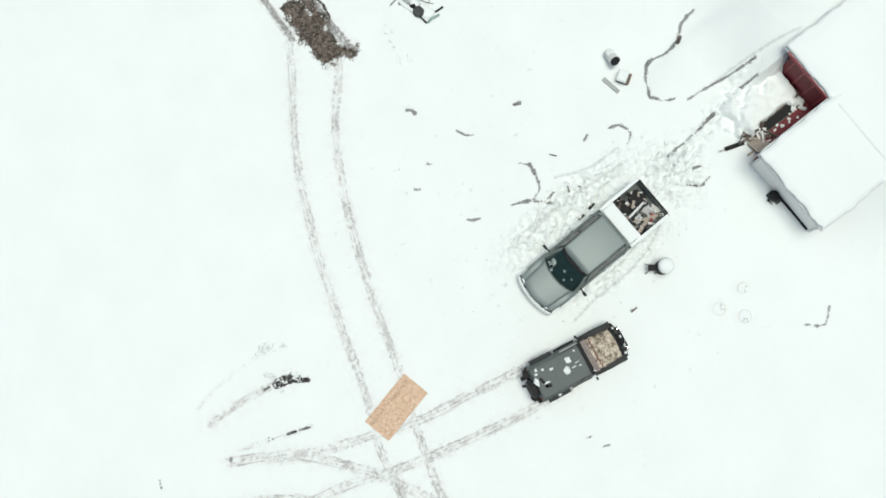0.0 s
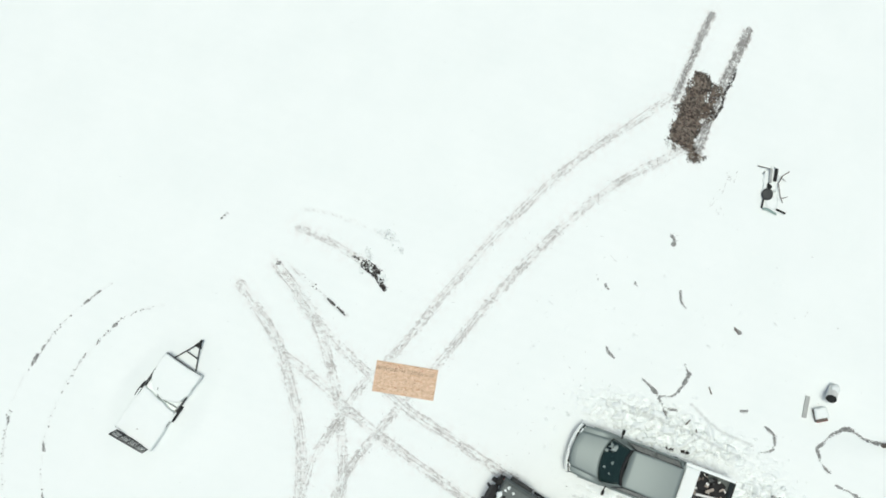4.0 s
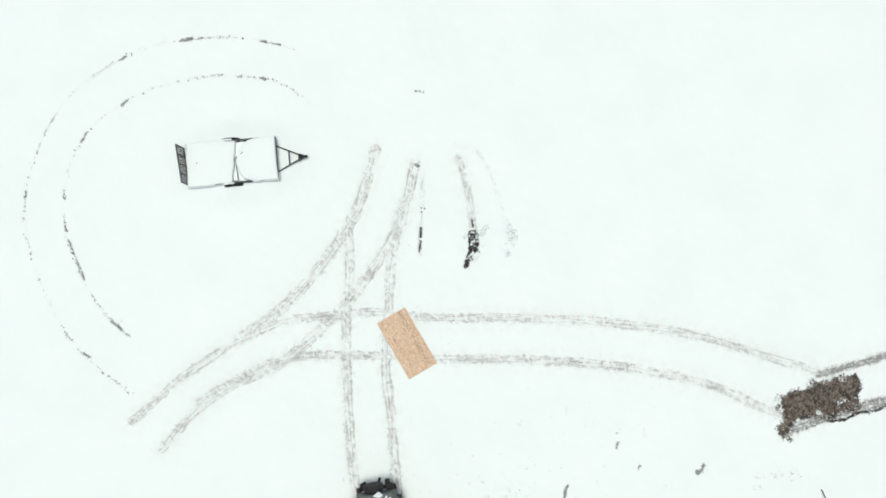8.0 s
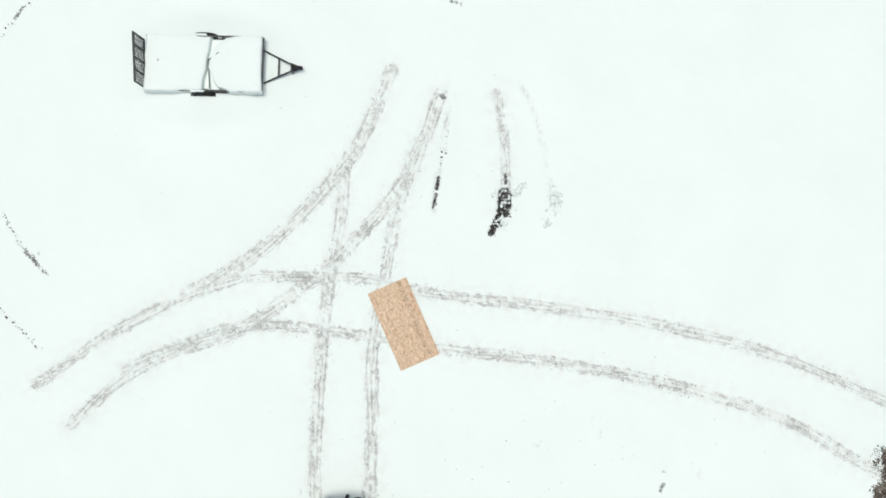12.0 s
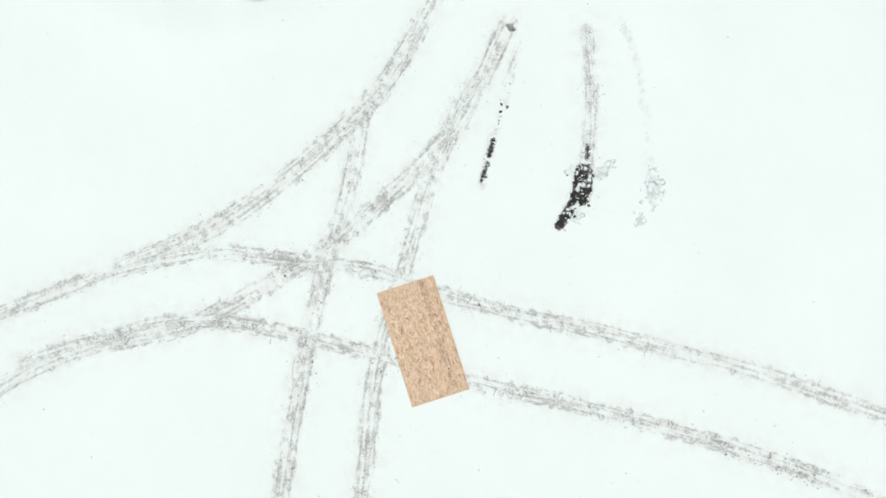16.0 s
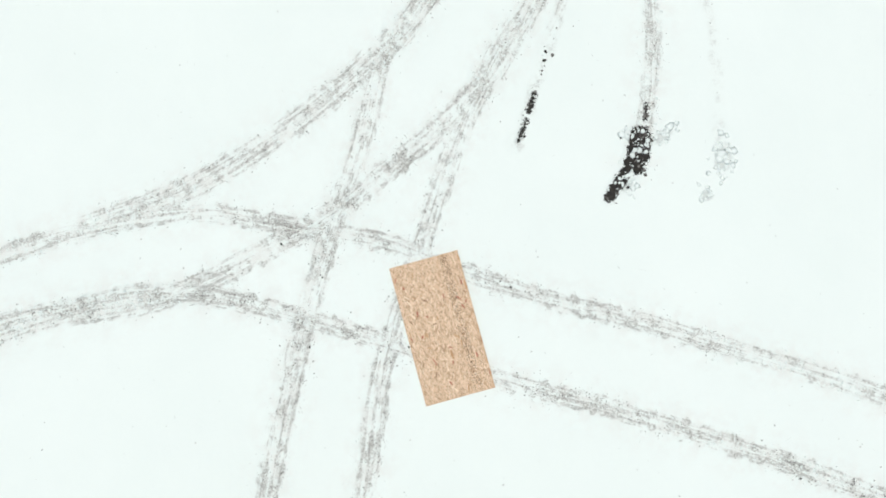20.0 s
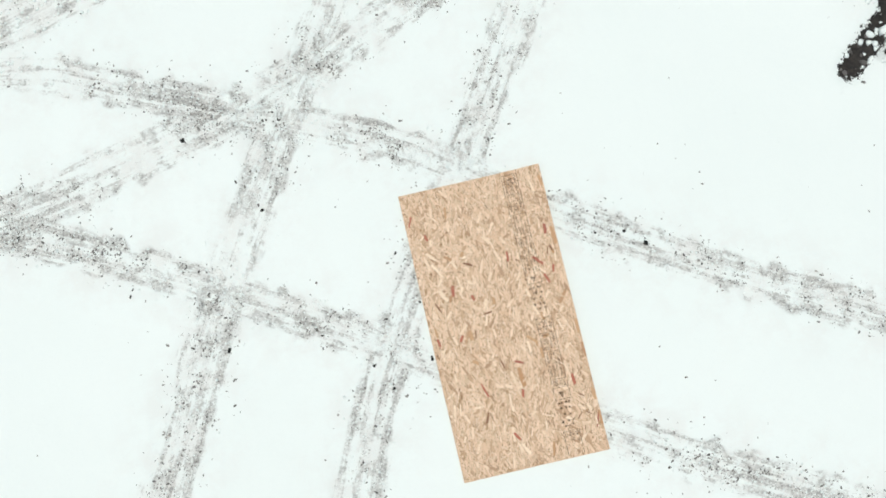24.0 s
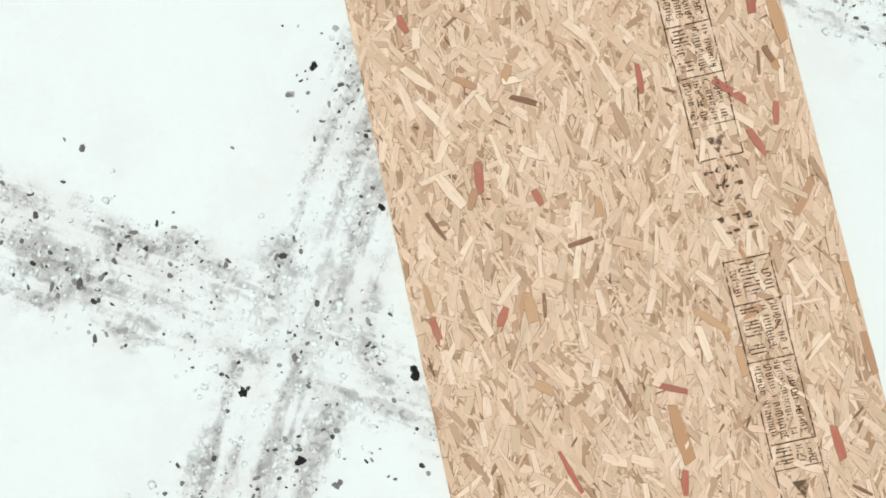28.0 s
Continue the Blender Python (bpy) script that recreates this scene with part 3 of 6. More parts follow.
def relief(px, py):
    """Height, wheel wear, bare earth and painted shade at each point."""
    flat = 1 - bump_at(px, py, 0, 0, 1.6, 2.1, 0, 6)
    z = 0.03 * waves(px, py, 9, 4.0, 14.0, 3) * flat + 0.006 * waves(px, py, 12, 0.5, 1.6, 4) * flat
    rut, tread, spread = np.zeros(px.shape), np.zeros(px.shape), np.zeros(px.shape)
    for s, w, line in LINES:
        d = to_line(px, py, line) + 0.022 * waves(px, py, 8, 0.25, 1.1, 7) + 0.022 * waves(px, py, 8, 0.1, 0.35, 8)
        inside = np.clip((w * 0.54 - d) / 0.11 + 0.5, 0, 1)
        if s > 0.5:
            spread = np.maximum(spread, np.exp(-(d / 0.42) ** 2))
            tread = np.maximum(tread, np.exp(-((d - w * 0.46) / 0.035) ** 2) + 0.7 * np.exp(-(d / 0.03) ** 2))
        rut = np.maximum(rut, s * inside)
        z += min(s, 1) * inside * 0.007 * waves(px, py, 14, 0.09, 0.28, 61)
        z += min(s, 1) * (-0.022 * np.exp(-(d / (w * 0.62)) ** 4) + 0.010 * np.exp(-((d - w * 1.05) / 0.09) ** 2)) * flat
    earth, soil = np.full(px.shape, -1.0), np.full(px.shape, -1.0)
    for r, line in EARTH:
        d = to_line(px, py, line)
        if r > 0.25:
            earth = np.maximum(earth, (r - d) * 0.45)
        else:
            soil = np.maximum(soil, (r - d) * 1.0)
        z += -0.05 * np.clip((r - d) / 0.12 + 0.4, 0, 1)
    gap_shade_mark = np.full(px.shape, -1.0)
    uneven, ragged = waves(px, py, 6, 0.4, 1.5, 37), waves(px, py, 10, 0.12, 0.5, 39)
    for r, line in GAPS:
        d = to_line(px, py, spline(line, 0.2) if len(line) > 2 else line) + 0.02 * ragged
        gap_shade_mark = np.maximum(gap_shade_mark, r * (0.85 + 0.32 * uneven) - d)
        z += -0.04 * np.clip((r - d) / 0.1 + 0.3, 0, 1)
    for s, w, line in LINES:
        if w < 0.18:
            gap_shade_mark = np.maximum(gap_shade_mark, -0.05 + 0.045 * uneven + 0.035 * ragged - 0.9 * np.abs(to_line(px, py, line)))
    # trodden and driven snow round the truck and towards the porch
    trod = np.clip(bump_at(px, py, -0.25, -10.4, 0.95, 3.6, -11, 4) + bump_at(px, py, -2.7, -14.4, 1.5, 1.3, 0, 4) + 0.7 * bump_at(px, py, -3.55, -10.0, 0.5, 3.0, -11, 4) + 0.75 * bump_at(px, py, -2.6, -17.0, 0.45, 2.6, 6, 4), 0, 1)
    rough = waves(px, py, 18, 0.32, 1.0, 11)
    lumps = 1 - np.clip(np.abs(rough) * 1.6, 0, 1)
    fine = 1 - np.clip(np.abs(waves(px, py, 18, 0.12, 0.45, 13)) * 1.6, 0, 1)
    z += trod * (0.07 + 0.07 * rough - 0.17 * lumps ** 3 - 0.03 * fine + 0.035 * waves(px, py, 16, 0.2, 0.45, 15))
    # creases between the lumps get grey colour in place of shade
    scuff_shade = trod * (0.9 * lumps ** 2 + 0.1 * fine)
    scuff_shade = np.maximum(scuff_shade, 0.85 * bump_at(px, py, 5.52, 1.55, 0.16, 0.27, -20, 3) + 0.8 * bump_at(px, py, 4.62, 2.22, 0.24, 0.11, 20, 3) + 0.7 * bump_at(px, py, 5.05, 1.0, 0.11, 0.12, 0, 3) + 0.6 * bump_at(px, py, 3.75, 1.55, 0.16, 0.14, 20, 3))
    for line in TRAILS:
        scuff_shade = np.maximum(scuff_shade, 0.6 * np.clip(1.2 - to_line(px, py, line) / 0.11, 0, 1))
    # faint dents of old footprints in the yard, their shade tinted in grey
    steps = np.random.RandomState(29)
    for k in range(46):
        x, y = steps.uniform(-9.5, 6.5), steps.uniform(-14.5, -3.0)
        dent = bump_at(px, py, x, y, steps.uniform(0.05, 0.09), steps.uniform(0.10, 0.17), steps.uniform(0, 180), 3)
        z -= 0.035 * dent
        scuff_shade = np.maximum(scuff_shade, steps.uniform(0.25, 0.5) * dent)
    # banks and drifts
    z += 0.22 * bump_at(px, py, -0.9, -18.9, 1.35, 2.9, -12, 6) + 0.12 * bump_at(px, py, 1.3, -10.9, 1.0, 0.9, 0, 4)
    z += 0.10 * bump_at(px, py, -3.35, -10.6, 0.35, 2.6, 11, 4)
    z += 0.45 * bump_at(px, py, -2.31, 9.26, 2.5, 1.45, -24.8, 4)
    # snow slid from the roofs lies along the walls
    z += 0.5 * bump_at(px, py, -4.2, -24.9, 2.2, 7.0, -12.5, 2) + 0.25 * bump_at(px, py, -6.5, -16.6, 3.0, 1.5, -12.5, 2) + 0.5 * bump_at(px, py, -8.7, -18.4, 2.0, 3.6, -12.5, 2)
    c, s = math.cos(radians(167.5)), math.sin(radians(167.5))
    hx, hy = (px + 4.95) * c + (py + 16.68) * s, -(px + 4.95) * s + (py + 16.68) * c
    near = np.clip(1 - (-2.55 - hx) / 7.0, 0, 1) * np.clip((hy - 0.9) / 3.2, 0, 1) * np.clip((-1.95 - hx) / 0.7, 0, 1)
    z += 1.7 * near * near * (3 - 2 * near) * np.clip((15 - hy) / 5, 0, 1)
    near = np.clip(1 - (hx - 3.4) / 4.5, 0, 1) * np.clip((hy + 0.2) / 4.5, 0, 1) * (hx > 2)
    z += 2.3 * near * near * (3 - 2 * near) * np.clip((15 - hy) / 5, 0, 1)
    for x, y in ((-7.54, -11.19), (-7.77, -12.49), (-8.5, -11.62)):
        z += 0.05 * bump_at(px, py, x, y, 0.42, 0.42, 0, 6)
    # gentle swells far off
    far = np.clip((np.hypot(px, py) - 40) / 200, 0, 1)
    z += far * 1.5 * waves(px, py, 6, 90, 240, 21)
    return z, rut, earth, gap_shade_mark, scuff_shade, soil, tread, churn_at(px, py), spread


def ground_at(x, y):
    return float(relief(np.array([float(x)]), np.array([float(y)]))[0][0])


def build_ground():
    xs, ys = along(0.06, -12.5, 17.0, 900.0), along(0.06, -26.0, 16.5, 900.0)
    px, py = [g.ravel() for g in np.meshgrid(xs, ys, indexing="ij")]
    z, rut, earth, gap_shade_mark, scuff_shade, soil, tread, churn, spread = relief(px, py)
    near, lane, run = np.full(px.shape, 9.0), np.zeros(px.shape), np.zeros(px.shape)
    for k, (s, w, line) in enumerate(LINES):
        if s > 0.5:
            d, a, b = lane_of(px, py, line)
            closer = d < near
            near[closer], lane[closer], run[closer] = d[closer], a[closer] + 3.0 * k, b[closer]
    nx, ny = len(xs), len(ys)
    me = bpy.data.meshes.new("ground")
    me.vertices.add(nx * ny)
    me.vertices.foreach_set("co", np.stack([px, py, z], -1).astype(np.float32).ravel())
    i = np.arange(nx * ny).reshape(nx, ny)
    quads = np.stack([i[:-1, :-1], i[1:, :-1], i[1:, 1:], i[:-1, 1:]], -1).reshape(-1, 4)
    me.loops.add(quads.size)
    me.loops.foreach_set("vertex_index", quads.ravel().astype(np.int32))
    me.polygons.add(len(quads))
    me.polygons.foreach_set("loop_start", np.arange(0, quads.size, 4, dtype=np.int32))
    me.polygons.foreach_set("use_smooth", np.ones(len(quads), dtype=bool))
    me.update(calc_edges=True)
    for name, values in (("rut", rut), ("earth", earth), ("gap_shade_mark", gap_shade_mark), ("scuff_shade", scuff_shade), ("soil", soil), ("tread", tread), ("churn", churn), ("spread", spread), ("lane", lane), ("run", run)):
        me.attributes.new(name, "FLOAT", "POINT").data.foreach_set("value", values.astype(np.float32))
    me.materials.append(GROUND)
    return tagged(new("ground", me), "fresh white snow field crossed by slushy wheel tracks and patches of bare earth", "ground", kind="structure")


build_ground()


# ---- the landing board: a full sheet of strand board ----
def strand_shape(rng, length, width):
    """A splinter's outline: long, slightly bent, with ragged ends."""
    l, w = length / 2, width / 2
    bend = rng.uniform(-0.12, 0.12) * length
    low, high = rng.uniform(0.45, 1), rng.uniform(0.45, 1)
    return [(-w * low, -l), (w * rng.uniform(0.7, 1), -l * rng.uniform(0.82, 1)), (w + bend * 0.15, 0), (w * rng.uniform(0.7, 1), l * rng.uniform(0.82, 1)),
            (-w * high, l), (-w + bend * 0.15, 0)]


def build_board():
    rng = random.Random(5)
    board = thing("landing_board", pose(0, 0, 0.004, 0, 0, 0), "tan strand board sheet lying on snow, with a stamped column", "wooden board")
    part("sheet", loft([[(x, -1.218, 0.001), (x, 1.218, 0.001), (x, 1.218, 0.013), (x, -1.218, 0.013)] for x in np.linspace(-0.608, 0.608, 25)]), OSB_CORE, board)
    hw, hl = 0.6095, 1.2195
    base_z = 0.0131

    def clip(x, y):
        return max(-hw, min(hw, x)), max(-hl, min(hl, y))

    class Pile:
        """Strands gathered for one mesh: corners, faces, each face's slot, and each corner's place on its strand."""

        def __init__(self):
            self.verts, self.faces, self.slots, self.across, self.long = [], [], [], [], []

        def add(self, x, y, ang, shape, z, slot, edge):
            c, s = math.cos(ang), math.sin(ang)
            ring = [clip(x + c * a - s * b, y + s * a + c * b) for a, b in shape]
            area = sum(p[0] * q[1] - q[0] * p[1] for p, q in zip(ring, ring[1:] + ring[:1]))
            if abs(area) < 2e-5:
                return
            k, n = len(self.verts), len(ring)
            cx, cy = sum(p[0] for p in ring) / n, sum(p[1] for p in ring) / n
            tilt_x, tilt_y = rng.uniform(-0.05, 0.05), rng.uniform(-0.015, 0.015)
            # the foot flares out, so its dark side draws a shade line
            for px, py in ring:
                d = math.hypot(px - cx, py - cy) + 1e-6
                ox, oy = clip(px + (px - cx) / d * edge, py + (py - cy) / d * edge)
                self.verts.append((ox, oy, z - 0.0009))
            self.verts.extend((px, py, z + (px - cx) * tilt_x + (py - cy) * tilt_y) for px, py in ring)
            self.faces.append(tuple(range(k + n, k + 2 * n)))
            self.faces.extend((k + a, k + (a + 1) % n, k + n + (a + 1) % n, k + n + a) for a in range(n))
            self.slots.extend([slot] + [1] * n)
            self.across.extend([a for a, b in shape] * 2)
            self.long.extend([b for a, b in shape] * 2)

        def mesh(self, name, mats):
            me = bpy.data.meshes.new(name)
            me.from_pydata(self.verts, [], self.faces)
            for mat in mats:
                me.materials.append(mat)
            me.polygons.foreach_set("material_index", self.slots)
            me.attributes.new("across", "FLOAT", "POINT").data.foreach_set("value", self.across)
            me.attributes.new("lengthwise", "FLOAT", "POINT").data.foreach_set("value", self.long)
            ob = new(name, me)
            ob.parent = board
            return ob

    pile, total = Pile(), 9000
    for i in range(total):
        pick = rng.random()
        if pick < 0.06:
            length, width, slot = rng.uniform(0.02, 0.06), rng.uniform(0.003, 0.006), 2
        elif pick < 0.50:
            length, width, slot = rng.uniform(0.045, 0.115), rng.uniform(0.005, 0.013), 0
        else:
            length, width, slot = rng.uniform(0.06, 0.13), rng.uniform(0.013, 0.029), 0
        pile.add(rng.uniform(-hw, hw), rng.uniform(-hl, hl), rng.gauss(0, 0.58), strand_shape(rng, length, min(width, length * 0.5)), base_z + 0.0028 * i / total, slot, rng.uniform(0.0006, 0.0018))
    tagged(pile.mesh("strand_layer", (STRAND, STRAND_EDGE_SHADE, SLIVER)), "pressed pale wood strands", kind="stuff")
    # the strands that stand out: red heartwood, dark bark, resin-stained and pale ones
    marked = [(-0.34, 0.33, -0.13, 0.095, 0.026, STRAND_RED), (-0.55, -0.07, 0.15, 0.085, 0.020, STRAND_RED), (0.05, -0.36, 1.15, 0.10, 0.017, STRAND_RED), (-0.10, 0.09, 1.70, 0.075, 0.014, STRAND_DARK),
              (-0.49, 0.22, 0.42, 0.095, 0.012, STRAND_DARK), (0.05, -0.49, 0.10, 0.17, 0.036, STRAND_ORANGE), (0.03, -0.62, -0.2, 0.07, 0.02, STRAND_RED), (-0.28, -0.06, 0.05, 0.085, 0.032, STRAND_ORANGE),
              (0.53, 0.67, -0.1, 0.09, 0.026, STRAND_RED), (0.52, 0.33, -0.25, 0.07, 0.018, STRAND_RED), (0.54, 0.50, 0.30, 0.05, 0.017, STRAND_DARK), (0.585, 0.60, 0.05, 0.16, 0.032, STRAND_ORANGE),
              (0.60, -0.38, 0.1, 0.12, 0.026, STRAND_ORANGE), (0.595, -0.18, 0.0, 0.12, 0.022, STRAND_ORANGE), (-0.46, 0.82, 0.2, 0.06, 0.024, STRAND_RED), (-0.32, 0.61, 0.9, 0.07, 0.022, STRAND_ORANGE),
              (-0.16, 0.52, 1.1, 0.10, 0.018, STRAND_DARK), (0.45, 0.26, 0.35, 0.09, 0.022, STRAND_RED), (0.46, -0.60, 0.05, 0.10, 0.024, STRAND_RED), (-0.43, 0.53, 0.55, 0.14, 0.026, STRAND_PALE),
              (-0.45, 0.65, 0.75, 0.12, 0.028, STRAND_PALE), (-0.43, 0.31, 0.5, 0.12, 0.034, STRAND_PALE), (-0.19, 0.24, 0.3, 0.05, 0.02, STRAND_RED), (-0.20, 0.61, -0.5, 0.06, 0.022, STRAND_ORANGE),
              (0.26, -0.33, 0.0, 0.09, 0.022, STRAND_ORANGE), (0.17, -0.26, 0.1, 0.11, 0.024, STRAND_PALE), (-0.36, -0.07, -0.5, 0.06, 0.024, STRAND_RED), (0.59, -0.75, 0.1, 0.10, 0.022, STRAND_ORANGE), (0.60, -0.95, 0.0, 0.12, 0.024, STRAND_ORANGE),
              (0.59, 1.08, 0.1, 0.10, 0.022, STRAND_ORANGE), (-0.1, -0.95, 0.5, 0.08, 0.022, STRAND_RED), (-0.3, -0.75, -0.4, 0.09, 0.018, STRAND_DARK)]
    for k in range(170):
        mat = rng.choice((STRAND, STRAND, STRAND, STRAND_PALE, STRAND_PALE, STRAND_ORANGE if k % 3 else STRAND_RED, STRAND_DARK if k % 2 else STRAND))
        thin = 0.45 if mat is STRAND_DARK else 1.0
        marked.append((rng.uniform(-hw + 0.03, hw - 0.03), rng.uniform(-hl + 0.05, hl - 0.05), rng.gauss(0, 0.6), rng.uniform(0.05, 0.13) * (0.5 + 0.5 * thin), rng.uniform(0.012, 0.028) * thin, mat))
    for k, (x, y, ang, length, width, mat) in enumerate(marked):
        one = Pile()
        one.add(x, y, ang, strand_shape(rng, length, width), base_z + (0.0040 if k < 32 else 0.0029 + rng.uniform(0, 0.0008)), 0, 0.0012)
        one.mesh("wood_strand", (mat, STRAND_EDGE_SHADE))
    # the mill's stamp: ruled boxes of small printed strokes, with a triangle at each end
    bm, z = None, base_z + 0.0050

    def bar(x, y, w, l):
        box((w, l, 0.0004), (x, y, z), bm=bm)

    def text(x0, x1, y0, y1, weight, pitch):
        """One line of illegible print, running down the board, its strokes lying across it."""
        y = y0
        while y > y1 + pitch:
            if rng.random() < 0.07:
                y -= pitch * 1.4
                continue
            h = (x1 - x0) * rng.uniform(0.75, 1.0)
            kind = rng.random()
            bar((x0 + x1) / 2, y, h, weight)
            if kind < 0.45:
                bar(rng.choice((x0, x1, (x0 + x1) / 2)), y - pitch * 0.35, weight, pitch * 0.7)
            if kind < 0.2:
                bar(x0, y - pitch * 0.35, weight, pitch * 0.7)
            y -= pitch * rng.uniform(0.6, 1.05)

    left, right = 0.275, 0.405
    for top, low in ((1.19, 0.24), (-0.05, -0.74), (-1.0, -1.2)):
        bm = bmesh.new()
        for x in (left, right):
            y = top
            while y > low:
                l = min(rng.uniform(0.12, 0.3), y - low)
                bar(x + rng.uniform(-0.001, 0.001), y - l / 2, 0.004, l)
                y -= l + rng.choice((0.0, 0.006, 0.02))
        y = top - 0.004
        while y > low + 0.13:
            bar((left + right) / 2, y, right - left, 0.004)
            depth = min(rng.uniform(0.10, 0.24), y - low - 0.09)
            style = rng.random()
            if style < 0.4:
                text(left + 0.012, left + 0.060, y - 0.014, y - depth + 0.008, 0.0042, 0.0125)
                text(left + 0.070, left + 0.090, y - 0.014, y - depth + 0.008, 0.0034, 0.0095)
                text(left + 0.100, left + 0.118, y - 0.014, y - depth + 0.008, 0.0034, 0.0100)
            elif style < 0.75:
                text(left + 0.012, left + 0.030, y - 0.014, y - depth + 0.008, 0.0034, 0.0100)
                text(left + 0.038, left + 0.088, y - 0.014, y - depth + 0.008, 0.0045, 0.0135)
                text(left + 0.098, left + 0.120, y - 0.014, y - depth + 0.008, 0.0040, 0.0120)
            else:
                for k in range(4):
                    text(left + 0.012 + 0.028 * k, left + 0.030 + 0.028 * k, y - 0.014, y - depth + 0.008, 0.0034, 0.0098)
            y -= depth
        if low > -1.1:
            bar((left + right) / 2, low + 0.098, right - left, 0.003)
            bar((left + right) / 2, low, right - left, 0.004)
            vs = [bm.verts.new(p) for p in ((0.312, low + 0.062, z + 0.0004), (0.364, low + 0.062, z + 0.0004), (0.338, low + 0.012, z + 0.0004))]
            bm.faces.new(vs[::-1])
            part("stamp_block", bm, INK, board, "faded brown ink stamp of ruled print")
            # bold, half rubbed-off marks between the boxes
            bm = bmesh.new()
            for down, tall, n in ((0.035, 0.020, 4), (0.075, 0.028, 3), (0.125, 0.014, 2), (0.175, 0.022, 3), (0.215, 0.014, 3)):
                for k in range(n):
                    x = 0.285 + 0.11 * (k + 0.5) / n + rng.uniform(-0.01, 0.01)
                    y = low - down + rng.uniform(-0.006, 0.006)
                    bar(x, y, rng.uniform(0.006, 0.02), tall * rng.uniform(0.4, 1.0))
                    bar(x + rng.uniform(-0.012, 0.012), y + rng.uniform(-0.5, 0.5) * tall, rng.uniform(0.008, 0.022), rng.uniform(0.004, 0.008))
            tagged(part("stamp_marks", bm, INK, board, "bold half-worn ink marks"), kind="stuff")
        else:
            part("stamp_block", bm, INK, board, "faded brown ink stamp of ruled print")
    # one long edge has warped up off the snow
    for ob in board.children:
        for v in ob.data.vertices:
            v.co.z += 0.036 * max(0.0, (v.co.x - 0.05) / 0.56) ** 2
    # crumbs of snow lying on a corner
    for x, y, r in ((0.34, -1.11, 0.016), (0.55, -1.13, 0.02), (0.52, -1.09, 0.012), (0.40, 0.43, 0.008), (0.44, -1.02, 0.008)):
        crumb = part("snow_crumb", blob((r, r * 0.9, r * 0.8), x * 31, 0.5, 4, 7), SNOW, smooth=True)
        crumb.location = (x, y, 0.021 + 0.036 * max(0.0, (x - 0.05) / 0.56) ** 2)
        tagged(crumb, "small crumb of snow lying on the strand board", "snow crumb", "snow crumbs on the board")


# ---- the silver pickup ----
def wheel(parent, at, radius, width, name="wheel"):
    hub = new(name)
    hub.parent = parent
    hub.matrix_local = pose(*at, 0, 90, 0)
    w = width / 2
    part("tyre", lathe([(radius * 0.6, -w * 0.9), (radius * 0.93, -w), (radius, -w * 0.7), (radius, w * 0.7), (radius * 0.93, w), (radius * 0.6, w * 0.9)], 28), RUBBER, hub, smooth=True)
    part("rim", lathe([(radius * 0.61, -w * 0.8), (radius * 0.58, w * 0.95), (radius * 0.5, w * 0.7), (radius * 0.16, w * 0.75), (radius * 0.12, w * 0.98)], 20), CHROME, hub)
    return hub


def tube_ring(half, low, high, y, corner=0.12, bulge=0.0):
    """A closed cross-section across the car at y: rounded top corners, straight sides."""
    pts = [(-half * 0.96, low), (-half, low + (high - low) * 0.45)]
    for k in range(5):
        a = math.pi - k * math.pi / 8
        pts.append((-half + corner + corner * math.cos(a), high - corner * 0.6 + corner * 0.6 * math.sin(a)))
    pts.append((-half * 0.5, high + bulge * 0.75))
    pts.append((0, high + bulge))
    return [(x, y, z) for x, z in pts] + [(-x, y, z) for x, z in pts[-2::-1]]


